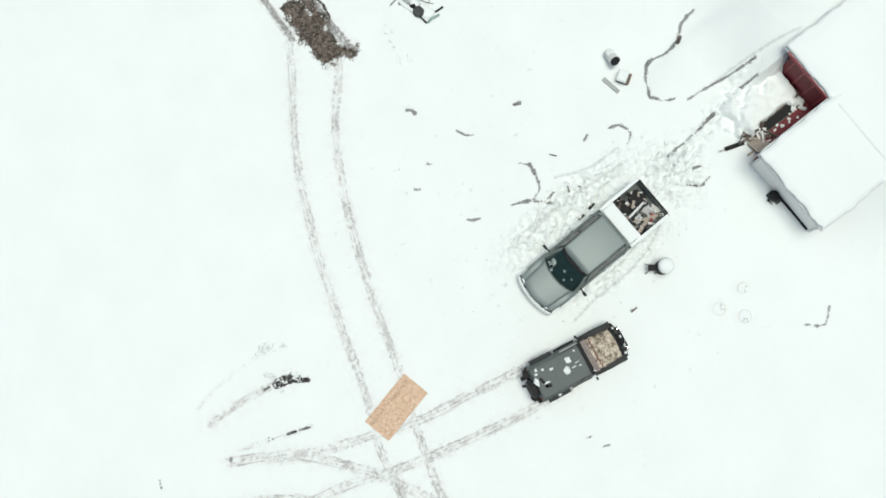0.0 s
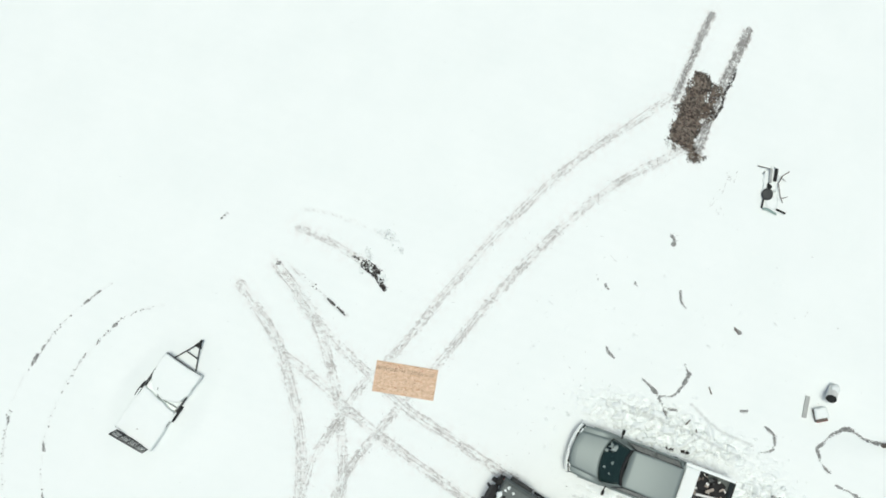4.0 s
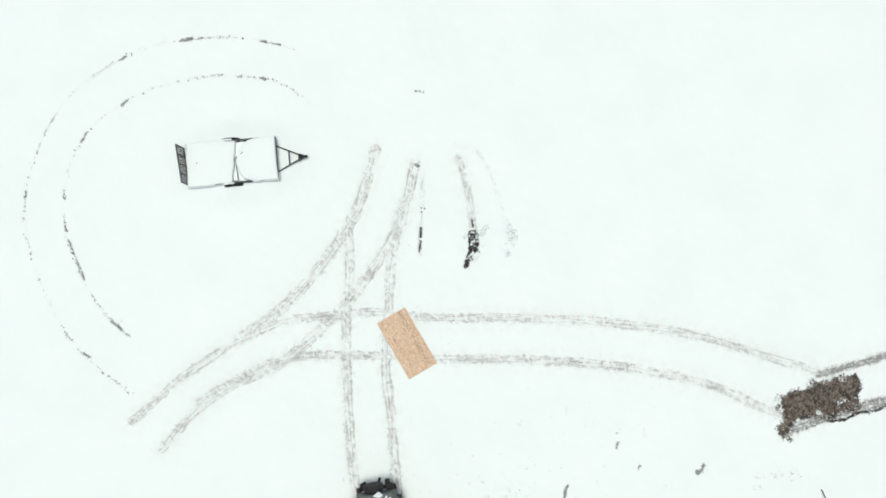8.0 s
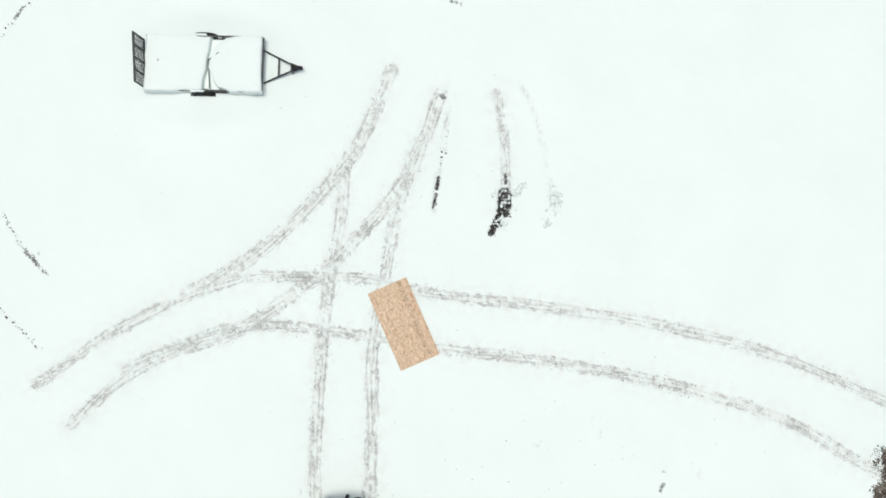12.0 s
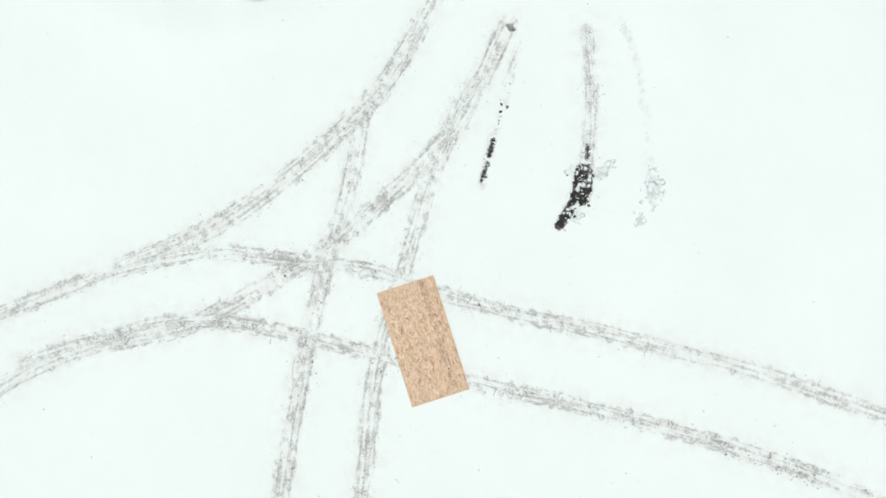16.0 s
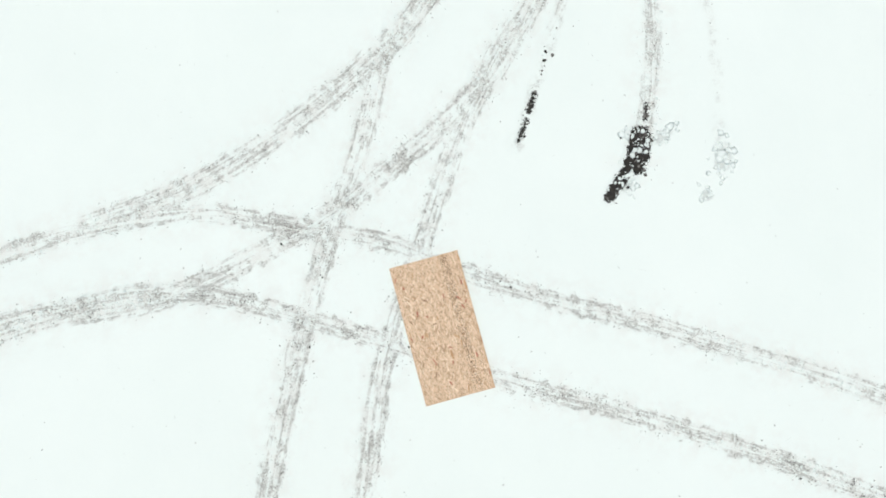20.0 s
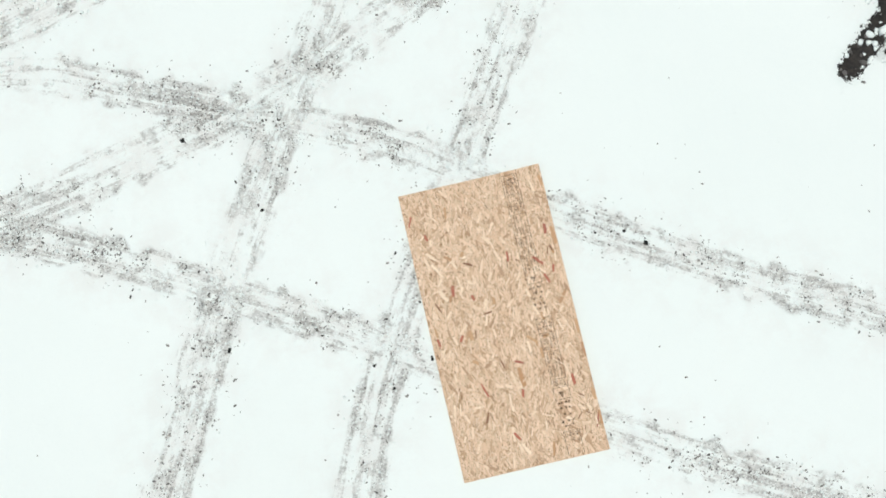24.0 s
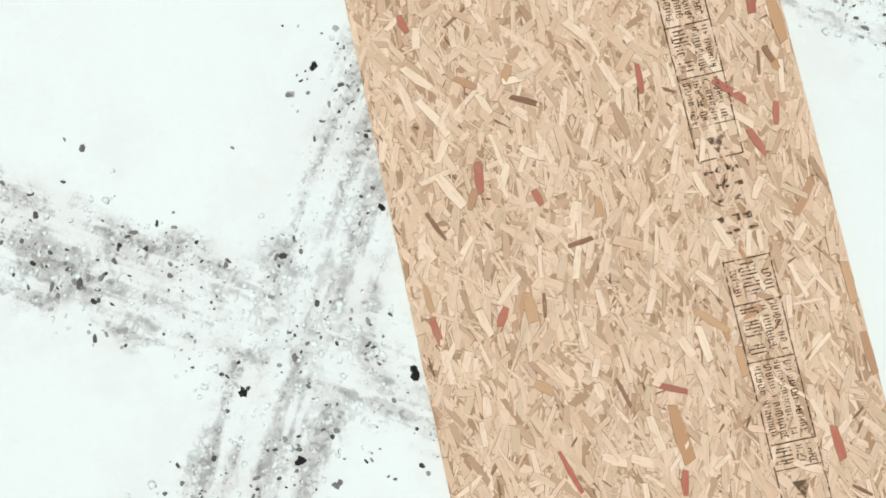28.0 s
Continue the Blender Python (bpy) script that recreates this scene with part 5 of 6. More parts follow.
# ---- the snow-filled utility trailer ----
def build_trailer():
    t = thing("utility_trailer", pose(-2.31, 9.26, 0, 0, 0, -114.8), "utility trailer with upright mesh ramp gate, heaped with snow", "trailer")
    w, l, z = 0.79, 1.70, 0.42
    part("deck", box((2 * w, 2 * l, 0.06), (0, 0, z), 0.008), OLDWOOD, t)
    for s in (-1, 1):
        part("side_rail", box((0.05, 2 * l, 0.05), (s * (w + 0.02), 0, z + 0.25), 0.01), STEEL, t)
        part("lower_rail", box((0.06, 2 * l, 0.08), (s * w, 0, z), 0.01), STEEL, t)
        for y in (-l, -0.55, 0.55, l):
            part("post", box((0.05, 0.05, 0.25), (s * w, y * 0.985, z + 0.13), 0.006), STEEL, t)
        part("mudguard", sheet(lambda u, v, s=s: (s * (w + 0.02 + 0.11 * u), -0.02 + 0.36 * math.cos(v * math.pi), 0.42 + 0.28 * math.sin(v * math.pi)), 3, 12, 0.02), BLACK, t, smooth=True)
        part("guard_snow", snow_cap([(s * (w + 0.02), -0.36), (s * (w + 0.085), -0.34), (s * (w + 0.085), 0.05), (s * (w + 0.02), 0.08)], 0.66, 0.07, 16 + s, 0.03, 0.08, 0.03), SNOW, t, smooth=True)
        wheel(t, (s * (w + 0.05), -0.02, 0.31), 0.31, 0.16)
        part("drawbar", rod((s * 0.52, l - 0.05, z - 0.03), (0.0, l + 1.02, z - 0.05), 0.028, 0.028, 6), STEEL, t)
    part("front_rail", box((2 * w, 0.05, 0.05), (0, l + 0.02, z + 0.25), 0.01), STEEL, t)
    part("rear_rail", box((2 * w, 0.07, 0.08), (0, -l, z), 0.01), STEEL, t)
    part("drawbar_brace", box((0.52, 0.05, 0.05), (0, l + 0.45, z - 0.03), 0.01), STEEL, t)
    coupler = part("coupler", box((0.10, 0.30, 0.10), (0, l + 1.0, z - 0.02), 0.02), BLACK, t)
    part("coupler_plate", loft([[(-0.15, l + 0.80, h), (0.15, l + 0.80, h), (0.04, l + 1.08, h), (-0.04, l + 1.08, h)] for h in (z - 0.04, z - 0.02)]), BLACK, coupler)
    part("jack", rod((0.1, l + 0.85, 0.0), (0.1, l + 0.85, z + 0.2), 0.03, 0.03, 10), STEEL, t)
    # the gate stands upright at the tail
    gate = new("ramp_gate")
    gate.parent = t
    gate.matrix_local = pose(0, -l - 0.06, z + 0.02, 7, 0, 5)
    for k in range(5):
        part("gate_bar", box((0.05, 0.04, 0.82), (-0.72 + 0.36 * k, 0, 0.41), 0.006), STEEL, gate)
    for h in (0.02, 0.82):
        part("gate_rail", box((1.49, 0.05, 0.05), (0, 0, h), 0.006), STEEL, gate)
    bm = bmesh.new()
    for k in range(12):
        box((1.42, 0.008, 0.014), (0, 0, 0.08 + k * 0.064), bm=bm)
    for k in range(24):
        box((0.014, 0.008, 0.78), (-0.71 + k * 0.0617, 0.006, 0.42), bm=bm)
    part("gate_mesh", bm, STEEL, gate, "expanded metal mesh")
    part("deck_snow", snow_cap([(-0.76, -1.6), (0.76, -1.6), (0.76, 1.6), (-0.76, 1.6)], z + 0.03, 0.10, 9, 0.05, 0.1, 0.1), SNOW, t, "thin snow on the deck", smooth=True)
    # snow heaped on the deck in two loads that nearly touch
    front = [(-0.58, 0.42), (-0.40, 0.24), (0.10, 0.13), (0.50, 0.30), (0.76, 0.46), (0.87, 0.9), (0.83, 1.3), (0.86, 1.74), (-0.85, 1.71), (-0.86, 1.2), (-0.82, 0.9), (-0.74, 0.62)]
    rear = [(-0.85, -1.70), (0.86, -1.72), (0.87, -1.1), (0.86, -0.5), (0.79, 0.0), (0.1, 0.08), (-0.30, 0.16), (-0.79, 0.22), (-0.86, -0.4), (-0.87, -1.1)]
    for pts, h, seed in ((front, 0.34, 2), (rear, 0.33, 5)):
        part("snow_load", snow_cap(pts, z + 0.02, h, seed, 0.035, 0.07, 0.05), SNOW, t, "heaped snow load", smooth=True)
    # added grey rods stand in for the shaded gap between the loads
    part("load_gap_shade", rod((0.74, 0.20, z + 0.22), (-0.10, 0.14, z + 0.26), 0.018, 0.018, 6), CANVAS, t)
    part("load_gap_shade", rod((-0.10, 0.14, z + 0.26), (-0.30, 0.45, z + 0.36), 0.025, 0.015, 6), CANVAS, t)
    part("stick", rod((-0.16, -1.38, z + 0.26), (-0.02, -1.28, z + 0.33), 0.045, 0.03, 6), OLDWOOD, t)


# ---- the house ----
def build_house():
    h = thing("house", pose(-4.95, -16.68, 0, 0, 0, 167.5), "red-sided house under thick roof snow, with a pale grey gable end", "house")
    # local x runs along the grey end wall, local y into the depth of the house
    wing, deep, back, top = 3.45, 3.4, 2.35, 2.45
    eave = 0.22

    def wall(name, a, b, mat, boards, label=""):
        """A wall between two corners, of lapped boards on a core."""
        a, b = Vector((*a, 0)), Vector((*b, 0))
        d = b - a
        turn = Matrix.Rotation(math.atan2(d.y, d.x), 4, "Z")
        mid = (a + b) / 2
        core = part(name, box((d.length, 0.14, top), (mid.x, mid.y, top / 2), 0.0, turn), mat, h, label)
        n = 14 if boards else 0
        for k in range(n):
            lap = turn @ Matrix.Rotation(radians(4), 4, "X")
            out = turn @ Vector((0, 0.082, 0))
            part("siding_board", box((d.length - 0.02, 0.02, top / n + 0.02), (mid.x + out.x, mid.y + out.y, (k + 0.5) * top / n), 0.003, lap), mat, core)
        return core

    wall("end_wall", (wing, 0), (0, 0), GREY, True, "pale grey lapped end wall")
    wall("wing_side_wall", (0, 0.08), (0, deep), RED, True, "dark red lapped wall by the porch")
    wall("porch_wall", (0, deep), (-back, deep), RED, True, "dark red lapped wall behind the porch")
    wall("main_side_wall", (-back, deep + 0.08), (-back, (deep + 9)), RED, True)
    wall("far_side_wall", (wing, (deep + 9)), (wing, 0.08), RED, False)
    wall("back_wall", (-back, (deep + 9)), (wing, (deep + 9)), RED, False)
    far = deep + 9

    def slope(a, b, c, d, joined):
        """A roof plane from eave a-b up to ridge d-c, with its snow, which runs on unbroken where the roofs are joined."""
        a, b, c, d = (Vector(p) for p in (a, b, c, d))
        deck = part("roof", sheet(lambda u, v: a.lerp(b, u).lerp(d.lerp(c, u), v), 4, 4, 0.12), TRIM, h)

        def lie(u, v):
            p = a.lerp(b, u).lerp(d.lerp(c, u), v)
            rim = 1.0 if joined(p) else min(1.0, min(v, 1 - v, u, 1 - u) * 14 + 0.25)
            p = p + Vector((0, 0, 0.02 + 0.26 * rim ** 0.5 + 0.03 * noise.noise(p * 0.9)))
            return p + Vector((noise.noise(p * 1.3) + noise.noise(p * 3.7), noise.noise(p * 1.3 + Vector((5, 5, 5))) + noise.noise(p * 3.7 + Vector((9, 9, 9))), 0)) * 0.09 * (1 - rim)

        part("roof_snow", sheet(lie, 80, 80, 0.2), SNOW, deck, "thick blanket of roof snow", smooth=True)

    e = eave
    slope((wing + 0.12, -0.38, top), (wing + 0.12, deep + 1.0, top), (-e, deep + 1.0, top), (-e, -0.38, top), lambda p: p.y > deep - 0.8 and p.x > -e + 0.3)
    slope((-back - 0.5, deep - e, top), (wing + e + 4, deep - e, top), (wing + e + 4, far + e, top + 0.1), (-back - 0.5, far + e, top + 0.1), lambda p: p.x > 0.1 and p.y < deep + 2)
    for x in (-0.02, wing + 0.02):
        part("corner_trim", box((0.09, 0.2, top), (x, -0.03, top / 2), 0.01), TRIM, h)
    part("fascia", box((0.04, deep, 0.18), (-e - 0.02, deep / 2 - e, top - 0.06), 0.008), TRIM, h)
    part("fascia", box((back, 0.04, 0.18), (-back / 2 - e, deep - e - 0.02, top - 0.06), 0.008), REDTRIM, h, "dark red fascia board")
    part("base_board", box((wing * 0.50, 0.06, 0.62), (wing * 0.73, -0.125, 0.31), 0.008), BLACK, h)
    # openings
    # black panel stands in for the dark inside the open doorway
    door = part("door", box((0.06, 0.92, 2.02), (-0.11, 1.9, 1.08), 0.01), BLACK, h, "dark open doorway panel")
    part("door_handle", rod((-0.16, 1.55, 1.05), (-0.16, 1.55, 1.17), 0.02, 0.02, 8), CHROME, door)
    for y in (1.40, 2.40):
        part("door_casing", box((0.05, 0.09, 2.1), (-0.115, y, 1.05), 0.008), RED, h)
    for x in (-0.35, -0.95, -1.55, -2.1):
        part("batten", box((0.07, 0.05, top), (x, deep - 0.12, top / 2), 0.006), REDTRIM, h)
    # the red porch floor, sheltered by the eaves along the wall
    deck = part("porch_deck", box((1.22, deep - 0.5, 0.36), (-0.69, deep / 2 + 0.22, 0.2), 0.01), OLDWOOD, h)
    for k in range(9):
        part("deck_board", box((0.125, deep - 0.46, 0.03), (-0.145 - 0.135 * k, deep / 2 + 0.22, 0.40), 0.006), RED if k < 4 else OLDWOOD, deck)
    # black sheet laid on the boards to paint a dark opening
    part("deck_gap_dark", box((0.36, 1.85, 0.02), (-0.84, 2.2, 0.428), 0.005), BLACK, deck, "black sheet standing in for the dark gap on the deck")
    M = h.matrix_world.copy()

    # snow that slid into the porch corner: one lumpy heap with a torn edge towards the walls
    def heap(u, v):
        x, y = -3.7 + 3.2 * u, -0.35 + 3.60 * v
        n = Vector((x * 1.6, y * 1.6, 4.0))
        torn = 0.42 * noise.noise(n) + 0.24 * noise.noise(n * 2.3) + 0.10 * noise.noise(n * 5.5)
        edge = min((x + 3.7) / 1.7, (-0.90 - x) / 0.26 + 0.9 * (y < 1.1), (y + 0.35) / 1.3, (3.40 - y) / 0.24, (x * -1.0 - 0.3 + (y - 0.3) * 0.5) / 0.5)
        f = max(0.0, min(1.0, edge + torn))
        return (x, y, -0.12 + (0.80 + 0.17 * noise.noise(n * 0.7) + 0.10 * noise.noise(n * 1.9) + 0.04 * noise.noise(n * 4.5)) * f * f * (3 - 2 * f))

    drift = part("snow_drift", sheet(heap, 60, 72, 0.05), SNOW, smooth=True)
    drift.matrix_world = M
    tagged(drift, "lumpy heap of snow slid from the roof into the porch corner", "snow heap")
    for k, (x, y, r) in enumerate(((-0.95, 2.90, 0.20), (-0.72, 2.70, 0.12), (-0.80, 3.12, 0.15), (-0.52, 2.3, 0.07), (-0.46, 1.9, 0.08), (-0.50, 1.55, 0.06), (-0.72, 1.1, 0.16), (-0.58, 2.95, 0.09), (-0.34, 2.6, 0.06), (-0.40, 2.2, 0.05), (-0.62, 1.75, 0.06), (-0.36, 1.35, 0.07), (-0.52, 1.2, 0.10), (-0.44, 3.05, 0.08), (-0.66, 2.45, 0.05))):
        lump = part("snow_lump", blob((r, r * 1.2, r * 1.1), k + 31, 0.9, 6, 11), SNOW, smooth=True)
        lump.matrix_world = M @ pose(x, y, 0.41, 0, 0, k * 40)
        tagged(lump, "lump of fallen roof snow by the red wall", "snow lump", "snow lumps in the porch")
    # splintered boards and litter at the porch end
    rng = random.Random(77)
    for k in range(24):
        l, w = rng.uniform(0.15, 0.55), rng.uniform(0.04, 0.12)
        piece = part("broken_board", box((l, w, 0.025), (0, 0, 0.0125), 0.004), rng.choice((WOOD, OLDWOOD, OLDWOOD, TWIG, PLASTIC_W)))
        piece.matrix_world = M @ pose(rng.uniform(-1.15, -0.25), rng.uniform(0.15, 1.35), 0.425 + 0.010 * k, rng.uniform(-8, 8), rng.uniform(-8, 8), rng.gauss(85, 40))
        tagged(piece, "splintered piece of board dropped on the porch", "broken board", "litter on the porch")
    sheet_ob = part("plywood_panel", box((0.05, 0.62, 0.62), (0, 0, 0.31), 0.006), WOOD)
    sheet_ob.matrix_world = M @ pose(-0.75, 0.62, 0.40, 0, 62, 0)
    tagged(sheet_ob, "pale plywood panel leaning by the porch wall", "panel")
    for y in (0.1, 0.8):
        post = part("porch_post", box((0.09, 0.09, 1.0), (0, 0, 0.5), 0.01), OLDWOOD)
        post.matrix_world = M @ pose(-0.95, y, 0.0, 0, 0, 0)
        tagged(post, "weathered wooden porch rail post", "post", "porch posts")
    plank = part("dark_plank", box((0.18, 0.80, 0.06), (0, 0, 0.03), 0.01), BLACK)
    plank.matrix_world = pose(-3.94, -16.8, ground_at(-3.94, -16.8) + 0.01, 0, 0, 149)
    tagged(plank, "dark plank lying on the trodden snow", "plank")
    for k in range(6):
        l = rng.uniform(0.2, 0.4)
        bit = part("charred_stick", rod((-l / 2, 0, 0.03), (l / 2, rng.uniform(-0.1, 0.1), 0.09), 0.03, 0.02, 7), BLACK)
        x, y = rng.gauss(1.55, 0.22), rng.uniform(-0.6, -0.3)
        at = M @ Vector((x, y, 0))
        bit.matrix_world = pose(at.x, at.y, ground_at(at.x, at.y) - 0.01, 0, 0, rng.uniform(0, 180))
        tagged(bit, "charred black stick lying in snow by the grey wall", "stick", "sticks by the grey wall")
    unit = thing("wall_unit", M @ pose(1.50, -0.30, 0.14) @ Matrix.Scale(0.62, 4), "black outdoor cooker against the grey wall, partly snowed in", "cooker")
    part("base", box((0.62, 0.46, 0.7), (0, 0, 0.37), 0.03), BLACK, unit)
    part("hood", lathe([(0.36, 0), (0.35, 0.1), (0.28, 0.24), (0.1, 0.31)], 20, m=pose(0, 0, 0.74)), BLACK, unit, smooth=True)
    part("side_shelf", box((0.3, 0.36, 0.03), (0.45, 0, 0.7), 0.01), STEEL, unit)
    part("handle", rod((-0.2, -0.30, 0.86), (0.2, -0.30, 0.86), 0.02, 0.02, 8), STEEL, unit)


def build_yard():
    rng = random.Random(12)
    # the drum with its snow cap
    x, y = -4.72, -11.05
    drum = thing("burn_barrel", pose(x, y, ground_at(x, y) - 0.02, 0, 0, 15), "rusty burn barrel topped with a round cap of snow", "barrel")
    part("shell", lathe([(0.27, 0), (0.29, 0.02), (0.285, 0.28), (0.3, 0.30), (0.285, 0.32), (0.285, 0.56), (0.3, 0.58), (0.285, 0.6), (0.29, 0.86), (0.26, 0.87)], 26), TWIG, drum, smooth=True)
    part("snow_cap", lathe([(0.29, 0.86), (0.33, 0.92), (0.31, 1.03), (0.22, 1.1), (0.08, 1.13)], 22), SNOW, drum, smooth=True)
    stool = thing("folding_stool", pose(-4.40, -10.72, ground_at(-4.4, -10.72), 0, 0, 40), "dark metal stool frame leaning against the barrel", "stool")
    for a, b in (((-0.2, -0.2, 0), (-0.15, -0.1, 0.6)), ((0.2, -0.2, 0), (0.15, -0.1, 0.6)), ((-0.2, 0.2, 0), (-0.15, 0.1, 0.6)), ((0.2, 0.2, 0), (0.15, 0.1, 0.6))):
        part("leg", rod(a, b, 0.018, 0.018, 8), STEEL, stool)
    part("seat", box((0.4, 0.26, 0.04), (0, 0, 0.61), 0.015), BLACK, stool)
    # snowed-in planters
    for k, (x, y, r) in enumerate(((-7.54, -11.19, 0.34), (-7.77, -12.49, 0.30), (-8.5, -11.62, 0.34))):
        g = ground_at(x, y) - 0.265
        pot = thing("planter", pose(x, y, g - 0.005, 3, 2, k * 110 + 40), "round planter almost buried in snow, with a grey rim", "planter", "snowed-in planters")
        part("bowl", lathe([(r * 0.7, 0.0), (r * 0.98, 0.25), (r, 0.27), (r * 0.93, 0.28), (r * 0.9, 0.25)], 24), GREY, pot)
        part("snow_fill", lathe([(r * 0.9, 0.2), (r * 0.88, 0.27), (r * 0.6, 0.30), (r * 0.2, 0.31)], 22), SNOW, pot, smooth=True)
        for i in range(2):
            a = rng.uniform(0, 6.28)
            part("dead_stem", rod((0.2 * r * math.cos(a), 0.2 * r * math.sin(a), 0.34), (r * 0.7 * math.cos(a), r * 0.7 * math.sin(a), 0.29 + rng.uniform(0.04, 0.1)), 0.008, 0.004, 5), TWIG, pot)
    # a toppled mailbox-like cylinder, its board and a box, near the mound
    cyl = thing("tipped_drum", pose(2.35, -16.55, ground_at(2.05, -16.45) + 0.05, -40, 0, -116), "pale plastic drum tipped on its side, mouth open", "drum")
    part("shell", lathe([(0.13, 0), (0.2, 0.03), (0.21, 0.3), (0.21, 0.68), (0.22, 0.7), (0.19, 0.7), (0.18, 0.62)], 22, m=pose(0, 0, 0.2, 90)), PLASTIC_W, cyl, smooth=True)
    # flat black disc over the mouth stands in for the shade within
    part("inside", lathe([(0.20, 0), (0.203, 0.01)], 22, m=pose(0, -0.695, 0.2, 90)), BLACK, cyl, "black disc painted as the shaded mouth")
    part("snow_cap", blob((0.17, 0.26, 0.10), 17, 0.4, 5, 12, (0.0, -0.24, 0.36)), SNOW, cyl, smooth=True)
    plank = part("ladder_rail", box((0.17, 0.86, 0.07), (0, 0, 0.035), 0.01), ZINC)
    plank.matrix_world = pose(1.52, -15.66, ground_at(1.52, -15.66) + 0.01, 0, 0, 87)
    tagged(plank, "short grey metal rail lying in the snow", "rail")
    bx = thing("crate", pose(1.30, -16.2, ground_at(1.3, -16.2) - 0.02, 0, 0, -70), "small dark crate with a thick cap of snow", "crate")
    part("sides", box((0.42, 0.5, 0.34), (0, 0, 0.17), 0.02), OLDWOOD, bx)
    part("band", box((0.44, 0.05, 0.05), (0, -0.24, 0.30), 0.008), REDDISH, bx)
    part("snow_cap", snow_cap([(-0.25, -0.12), (0.25, -0.12), (0.25, 0.30), (-0.25, 0.30)], 0.33, 0.14, 8, 0.02, 0.08, 0.08), SNOW, bx, smooth=True)
    pole = thing("garden_pole", pose(0.06, -22.18, ground_at(0.06, -22.18), 0, 0, 0), "thin bent pole lying on the snow beyond the porch", "pole")
    part("shaft", rod((0, 0, 0.03), (-1.21, 0.18, 0.05), 0.022, 0.018, 8), STEEL, pole)
    part("head", rod((0, 0, 0.03), (0.24, 0.16, 0.07), 0.05, 0.06, 8), STEEL, pole)
    stub = part("stub_post", box((0.13, 0.13, 0.55), (0, 0, 0.27), 0.01), OLDWOOD)
    stub.matrix_world = pose(0.5, -18.8, ground_at(0.5, -18.8) - 0.05, 12, 0, 40)
    tagged(stub, "short weathered post leaning out of the snow bank", "post")
    # brush heap with a green sheet, half under snow
    heap = thing("scrap_heap", pose(9.83, -13.11, ground_at(9.83, -13.11) - 0.01), "snowy heap of dark scrap, an old tyre and bare branches", "scrap heap")
    part("snow_top", blob((0.52, 0.34, 0.13), 25, 0.5, 7, 16, (0.36, -0.02, 0)), SNOW, heap, smooth=True)
    part("snow_side", blob((0.42, 0.30, 0.11), 29, 0.5, 7, 16, (-0.45, -0.18, 0)), SNOW, heap, smooth=True)
    part("grey_post", box((0.58, 0.10, 0.08), (0.52, 0.05, 0.20), 0.015, Matrix.Rotation(0.04, 4, "Z")), ZINC, heap, "dull grey post lying in the heap")
    part("black_post", box((0.52, 0.12, 0.10), (0.58, -0.15, 0.19), 0.015, Matrix.Rotation(-0.03, 4, "Z")), BLACK, heap)
    part("black_bundle", blob((0.22, 0.10, 0.22), 33, 0.7, 6, 12, (0.10, 0.05, 0.02)), BLACK, heap, smooth=True)
    part("old_tyre", lathe([(0.13, 0.0), (0.21, 0.0), (0.235, 0.05), (0.235, 0.11), (0.2, 0.15), (0.13, 0.15)], 22, m=pose(-0.21, 0.08, 0.04, 8, -12)), STEEL, heap, "grey weathered tyre", smooth=True)
    part("tyre_snow", blob((0.12, 0.12, 0.07), 35, 0.5, 5, 12, (-0.21, 0.08, 0.10)), SNOW, heap, smooth=True)
    part("dark_strap", box((0.42, 0.07, 0.04), (-0.60, 0.20, 0.10), 0.01, Matrix.Rotation(-0.1, 4, "Z")), BLACK, heap)
    part("green_sheet", sheet(lambda u, v: (-0.77 - 0.10 * u - 0.10 * v + 0.03 * math.sin(u * 5), 0.18 - 0.58 * u, 0.07 + 0.03 * math.sin(u * 4) + 0.05 * v), 9, 3, 0.012), PLASTIC_G, heap, "bent pale green plastic sheet", smooth=True)
    part("sheet_edge", box((0.08, 0.40, 0.05), (-0.82, -0.56, 0.08), 0.012, Matrix.Rotation(-0.28, 4, "Z")), BLACK, heap)
    for a, b, r in (((0.87, 0.58, 0.06), (0.80, 0.02, 0.16), 0.022), ((0.83, -0.71, 0.06), (0.60, -0.44, 0.10), 0.020), ((0.60, -0.44, 0.10), (0.27, -0.30, 0.16), 0.024), ((0.27, -0.30, 0.16), (-0.17, -0.43, 0.12), 0.020),
                    ((-0.17, -0.43, 0.12), (-0.48, -0.60, 0.05), 0.016), ((-0.32, -0.49, 0.09), (-0.18, -0.77, 0.05), 0.016), ((0.50, -0.40, 0.12), (0.42, -0.62, 0.06), 0.013)):
        part("branch", rod(a, b, r, r * 0.7, 7), OLDWOOD, heap)
    # sawn log and twig bits that lie about the yard
    for k, (x, y, l, a) in enumerate(((4.03, -12.62, 0.36, 30), (-4.9, -9.02, 0.3, 75), (1.55, -11.9, 0.3, 20), (0.2, -11.2, 0.34, -40), (-0.15, -11.6, 0.26, 10))):
        stick = part("stick", rod((-l / 2, 0, 0.02), (l / 2, 0.04, 0.03), 0.03, 0.022, 9), OLDWOOD)
        stick.matrix_world = pose(x, y, ground_at(x, y) - 0.005, 0, 0, a)
        tagged(stick, "short dark stick lying on the snow", "stick", "sticks on the snow")
